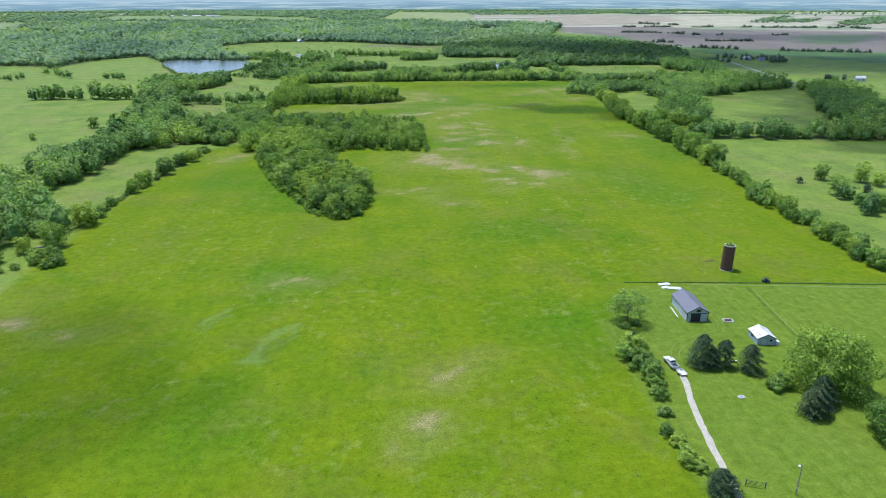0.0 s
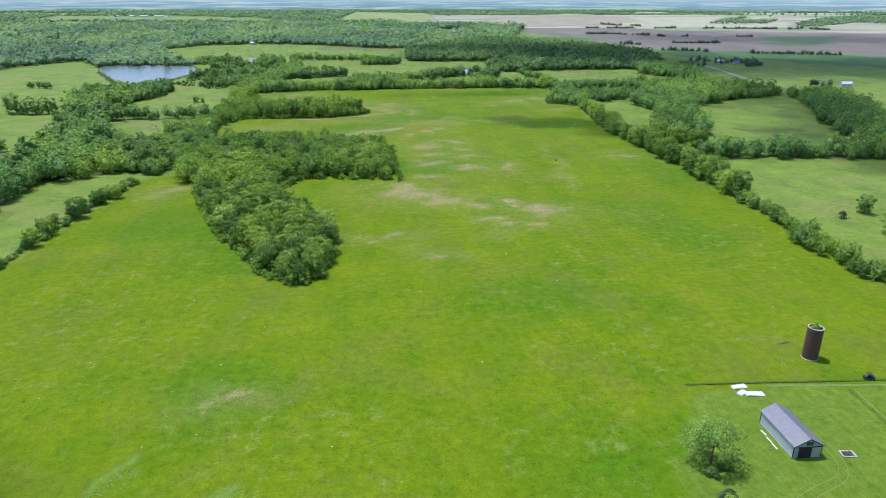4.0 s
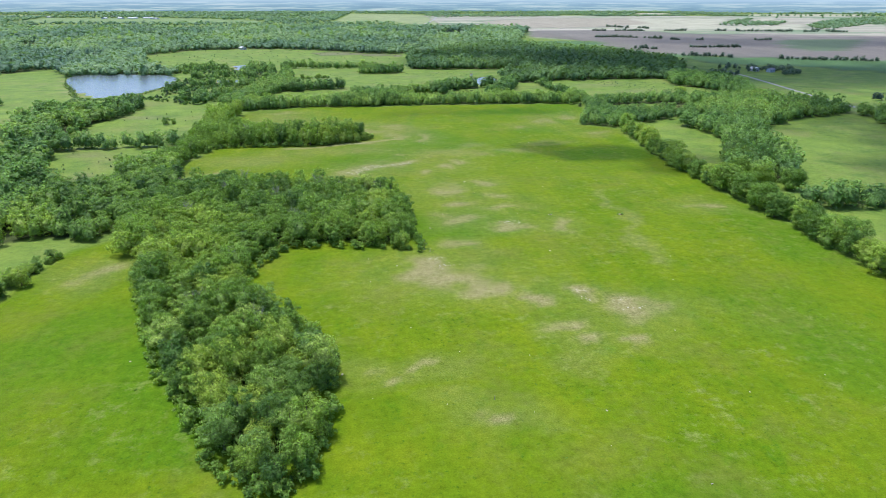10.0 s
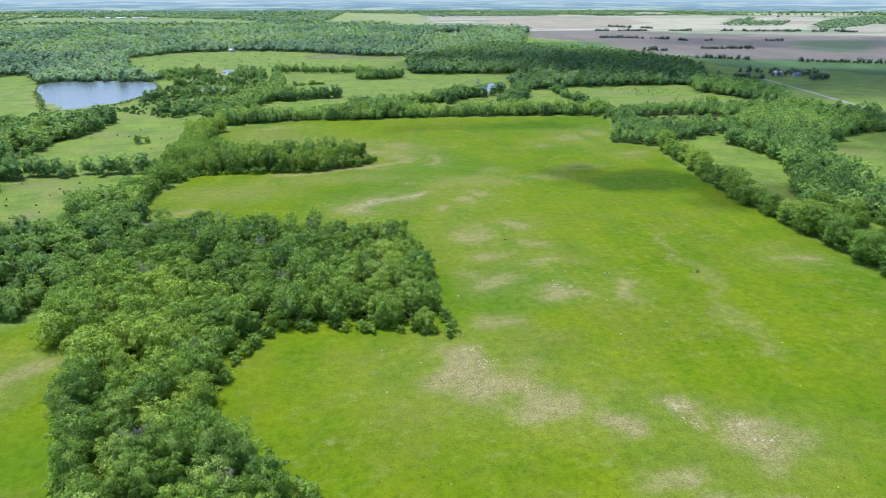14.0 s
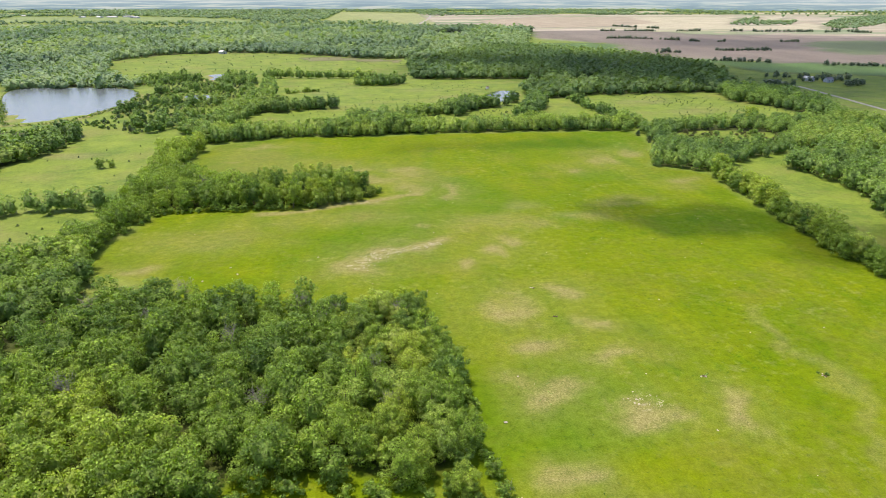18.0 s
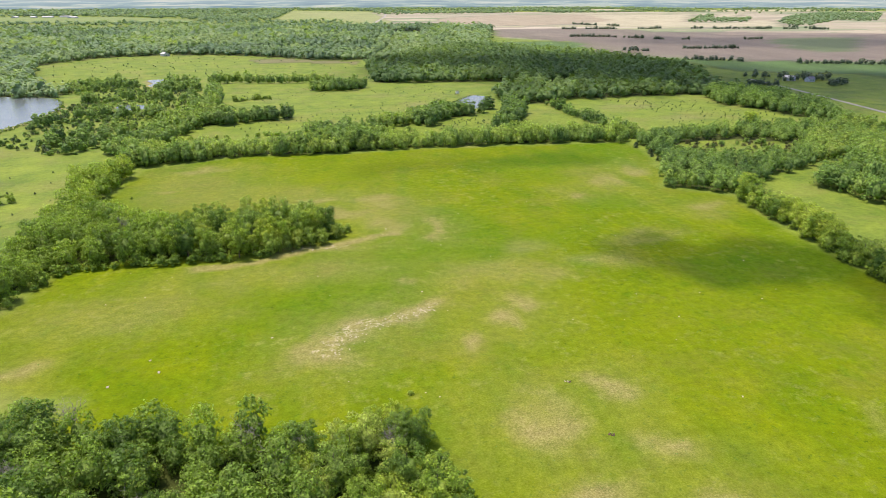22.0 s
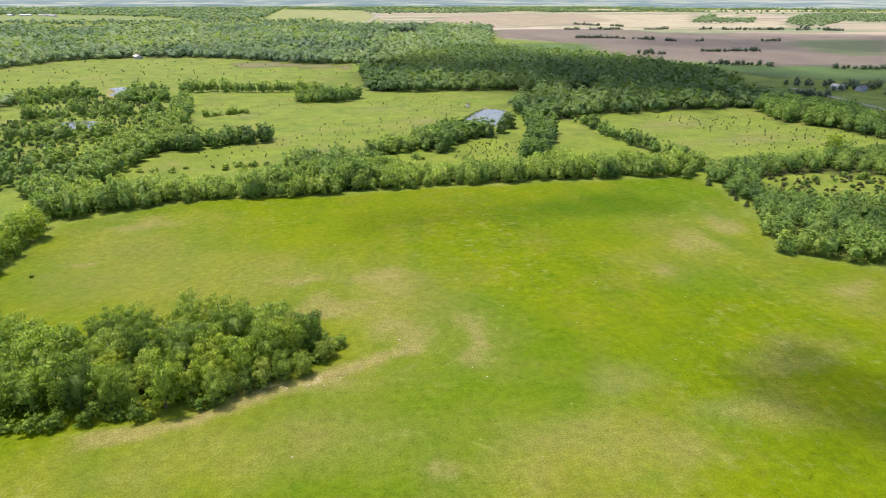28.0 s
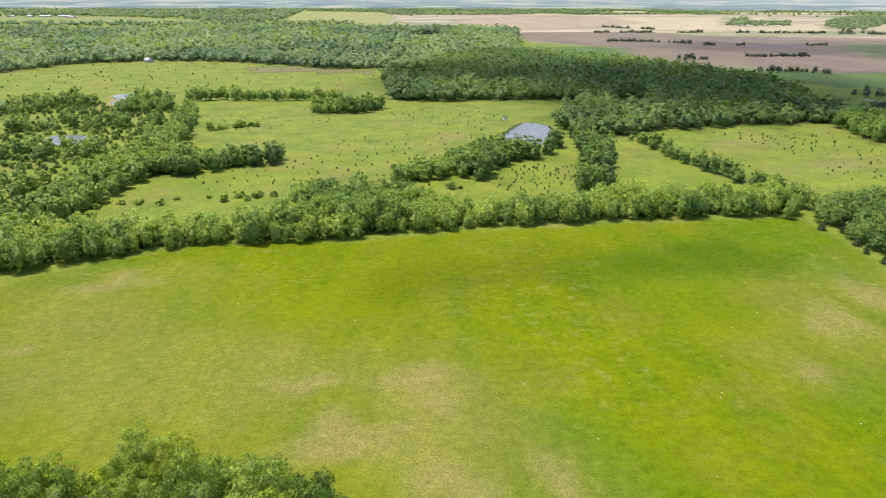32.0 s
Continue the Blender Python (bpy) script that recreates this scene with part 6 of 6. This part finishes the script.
for k, (x, y, count, spread, dark) in enumerate([(44.8, 426, 7, 0.4, 0.7), (70, 391.4, 8, 0.5, 0.8), (44, 445.7, 6, 0.4, 0.6), (98, 387.7, 9, 0.6, 1.4), (16, 358, 9, 1.3, 0.8)]):
    rock_pile(x, y, count, spread, 300 + k, dark)
r = np.random.RandomState(320)
for x, y, w in [(43.5, 260, 0.5), (-12, 282, 0.7), (12, 233, 0.5), (20, 381, 0.8), (27, 398, 0.45), (-4, 352, 0.55), (58, 352, 0.6), (62, 372, 0.5), (18, 556, 0.7), (21, 500, 0.5), (-49, 476, 0.7), (-46, 470, 0.8), (-56, 466, 0.8), (-21, 481, 0.6), (78, 432, 0.5), (32, 540, 0.4), (5, 345, 0.6), (54, 236, 0.4)]:
    b = thing("stone_slab", (x, y), r.uniform(0, 180), "flat pale limestone slab lying in the hay", "stone", "loose slabs in the hayfield")
    part("slab", box((w, w * 0.65, 0.16), (0, 0, 0.1), (r.uniform(-6, 6), r.uniform(-6, 6), 0), 0.05), STONE, b)
b = thing("snag", (15.5, 359.5), 0, "thin grey dead sapling at the wood's corner", "tree")
part("trunk", rod((0, 0, -0.2), (0.2, 0.1, 3.4), 0.07, 0.03, 6), DEADWOOD, b)
for k in range(5):
    part("branch", rod((0.1, 0.05, 1.4 + 0.4 * k), (0.1 + math.cos(k * 2.4) * 0.7, 0.05 + math.sin(k * 2.4) * 0.7, 2.3 + 0.45 * k), 0.03, 0.01, 4), DEADWOOD, b)
b = thing("fence_post", (20.8, 267), 0, "short weathered post standing alone in the hay", "post")
part("post", rod((0, 0, -0.3), (0.05, 0, 1.1), 0.08, 0.07, 8), WEATHERED, b)
b = thing("fallen_log", (-123, 218.5), 14, "grey fallen log at the edge of the scrub", "log")
part("trunk", rod((-2.6, 0, 0.3), (2.6, 0.3, 0.45), 0.32, 0.22, 9), DEADWOOD, b)
for k, (x, y, z) in enumerate([(9, 449, 0.35), (97, 389, 0.25), (-85, 600, 0.4), (-82, 618, 0.35)]):
    tree(SHRUBS[k % 3], x, y, z, x, "shrub", "small dark shrub standing in the hay", "small shrubs in the hayfield")
stones()
dots = np.array([(cx + dx * rx, cy + dy * ry) for (cx, cy, rx, ry), (dx, dy) in zip(BARE * 6, np.random.RandomState(330).normal(size=(len(BARE) * 6, 2)))])
dots = dots[inside(HAYFIELD, *dots.T)]
tufts("weeds", dots, 0.2, GRASS_TALL, "dark weed tufts in the thin stony grass", 331, 0.12, 4, 0.10)
clumps = np.random.RandomState(333)
clumps = np.concatenate([clumps.normal((55, 518), (11, 11), (230, 2)), clumps.normal((92, 524), (14, 9), (260, 2))])
tufts("weeds", clumps, 0.35, GRASS_TALL, "dark green weed clumps in thin brownish grass", 334, 0.2, 4, 0.10)
weeds = np.random.RandomState(141).uniform((-115, 60), (150, 670), (420, 2))
weeds = weeds[~inside(WOOD_MAIN, weeds[:, 0], weeds[:, 1]) & ~inside(PENINSULA, weeds[:, 0], weeds[:, 1])]
tufts("weeds", weeds, 0.2, GRASS_TALL, "weed tufts scattered over the hayfield", 142, 0.22, 5, 0.12)

tufts("bluish_weeds", np.concatenate([along([(-54, 153), (-47, 163)], 0.35, 1.3, 143), along([(-37, 138), (-27, 152)], 0.3, 1.1, 144), along([(93, 182), (95, 185)], 0.5, 0.8, 145)]), 0.12, GRASS_PALE, "streaks of pale bluish weeds in the hay", 146, 0.6, 14, 0.09)
tufts("reeds", along(rounded(POND_EAST, 4) + rounded(POND_EAST, 4)[:1], 1.2, 0.8, 147), 0.9, GRASS_TALL, "green reeds along the pond's edge", 148, 0.5, 8, 0.45)
tufts("reeds", along(rounded(LAKE, 4) + rounded(LAKE, 4)[:1], 2.2, 1.2, 149), 1.2, GRASS_TALL, "green reeds and brush along the lake shore", 150, 1.0, 8, 0.8)

# ---- cloud ----
def thin_cloud():
    n = Nodes("thin_cloud", 1.0, 0, 0)
    n.put("Base Color", (0.9, 0.9, 0.9, 1))
    t = n.add("ShaderNodeBsdfTransparent")
    m = n.add("ShaderNodeMixShader")
    n.link(n.channels("thickness")[0], m.inputs[0])
    n.link(t.outputs[0], m.inputs[1])
    n.link(n.bsdf.outputs[0], m.inputs[2])
    n.link(m.outputs[0], n.tree.nodes["Material Output"].inputs["Surface"])
    return n.mat


CLOUD = thin_cloud()


def cloud(ends, width, seed, thick=0.6, height=420):
    """A thin ragged cloud layer out of view, set sunward to shade a line on the land."""
    (x0, y0), (x1, y1) = ends
    d = math.hypot(x1 - x0, y1 - y0)
    nu, nv = 60, 40
    u, v = np.meshgrid(np.linspace(-0.5, 0.5, nu) * (d + 2 * width), np.linspace(-1.5, 1.5, nv) * width)
    u, v = u.ravel(), v.ravel()
    over = np.maximum(np.abs(u) - d / 2, 0)
    reach = np.hypot(over, v) / width + 0.9 * (value_noise(u, v, width * 0.5, seed) - 0.5) + 0.4 * (value_noise(u, v, width * 0.2, seed + 1) - 0.5)
    dens = thick * (1 - smooth(0.3, 1.05, reach))
    cx, cy, ax, ay = (x0 + x1) / 2, (y0 + y1) / 2, (x1 - x0) / d, (y1 - y0) / d
    shift = SUN_DIR * (height / SUN_DIR.z)
    p = np.stack([cx + ax * u - ay * v + shift.x, cy + ay * u + ax * v + shift.y, height + dens * width * 0.5], 1)
    i = np.arange(nu * nv).reshape(nv, nu)
    me = quick_mesh("cloud", p, np.stack([i[:-1, :-1].ravel(), i[:-1, 1:].ravel(), i[1:, 1:].ravel(), i[1:, :-1].ravel()], 1), CLOUD, False)
    point_colours(me, "thickness", np.stack([dens, dens, dens, np.ones(len(dens))], 1))
    return tagged(new("cloud", me), "thin drifting fair-weather cloud, unseen and placed to shade the land below", "cloud", kind="structure")


cloud(((102, 516), (184, 464)), 34, 150, 0.64)
cloud(((30, 648), (130, 645)), 20, 151, 0.28)
cloud(((240, 1110), (640, 830)), 200, 152, 0.85, 500)
cloud(((700, 1500), (1300, 1300)), 160, 153, 0.5, 500)
# added with no cloud known there, to darken the hay in the southwest
cloud(((-150, 20), (-95, 130)), 50, 156, 0.42)
cloud(((400, 1060), (800, 860)), 190, 155, 0.7, 500)
cloud(((275, 385), (372, 625)), 66, 154, 0.7, 450)
cloud(((190, 905), (400, 872)), 55, 157, 0.55, 450)


# ---- the hazy rim of the land ----
def backdrop():
    """A plain glowing ring, painted with blue haze and pale sky far beyond the last woods."""
    n = Nodes("hazy_distance", 1.0, 0, 0)
    s = n.add("ShaderNodeSeparateXYZ")
    n.link(n.coord, s.inputs[0])
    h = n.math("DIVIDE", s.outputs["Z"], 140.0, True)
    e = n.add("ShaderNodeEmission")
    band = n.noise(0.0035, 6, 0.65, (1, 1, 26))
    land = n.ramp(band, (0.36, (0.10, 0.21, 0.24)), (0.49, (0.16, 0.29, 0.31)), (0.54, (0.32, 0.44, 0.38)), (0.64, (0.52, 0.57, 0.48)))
    # haze is painted in: the land bands fade upward to pale blue
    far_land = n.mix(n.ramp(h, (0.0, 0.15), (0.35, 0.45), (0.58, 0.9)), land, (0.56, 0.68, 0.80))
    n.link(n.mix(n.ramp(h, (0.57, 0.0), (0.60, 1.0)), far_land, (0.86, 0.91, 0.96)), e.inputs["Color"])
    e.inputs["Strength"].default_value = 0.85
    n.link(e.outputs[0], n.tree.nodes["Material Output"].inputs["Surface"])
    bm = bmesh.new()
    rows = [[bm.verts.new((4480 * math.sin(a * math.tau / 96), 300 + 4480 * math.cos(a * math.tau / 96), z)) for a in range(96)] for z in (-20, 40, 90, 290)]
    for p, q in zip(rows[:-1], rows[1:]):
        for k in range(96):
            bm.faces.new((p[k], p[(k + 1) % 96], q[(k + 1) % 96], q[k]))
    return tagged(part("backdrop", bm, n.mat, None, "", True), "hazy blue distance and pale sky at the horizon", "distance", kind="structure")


backdrop()
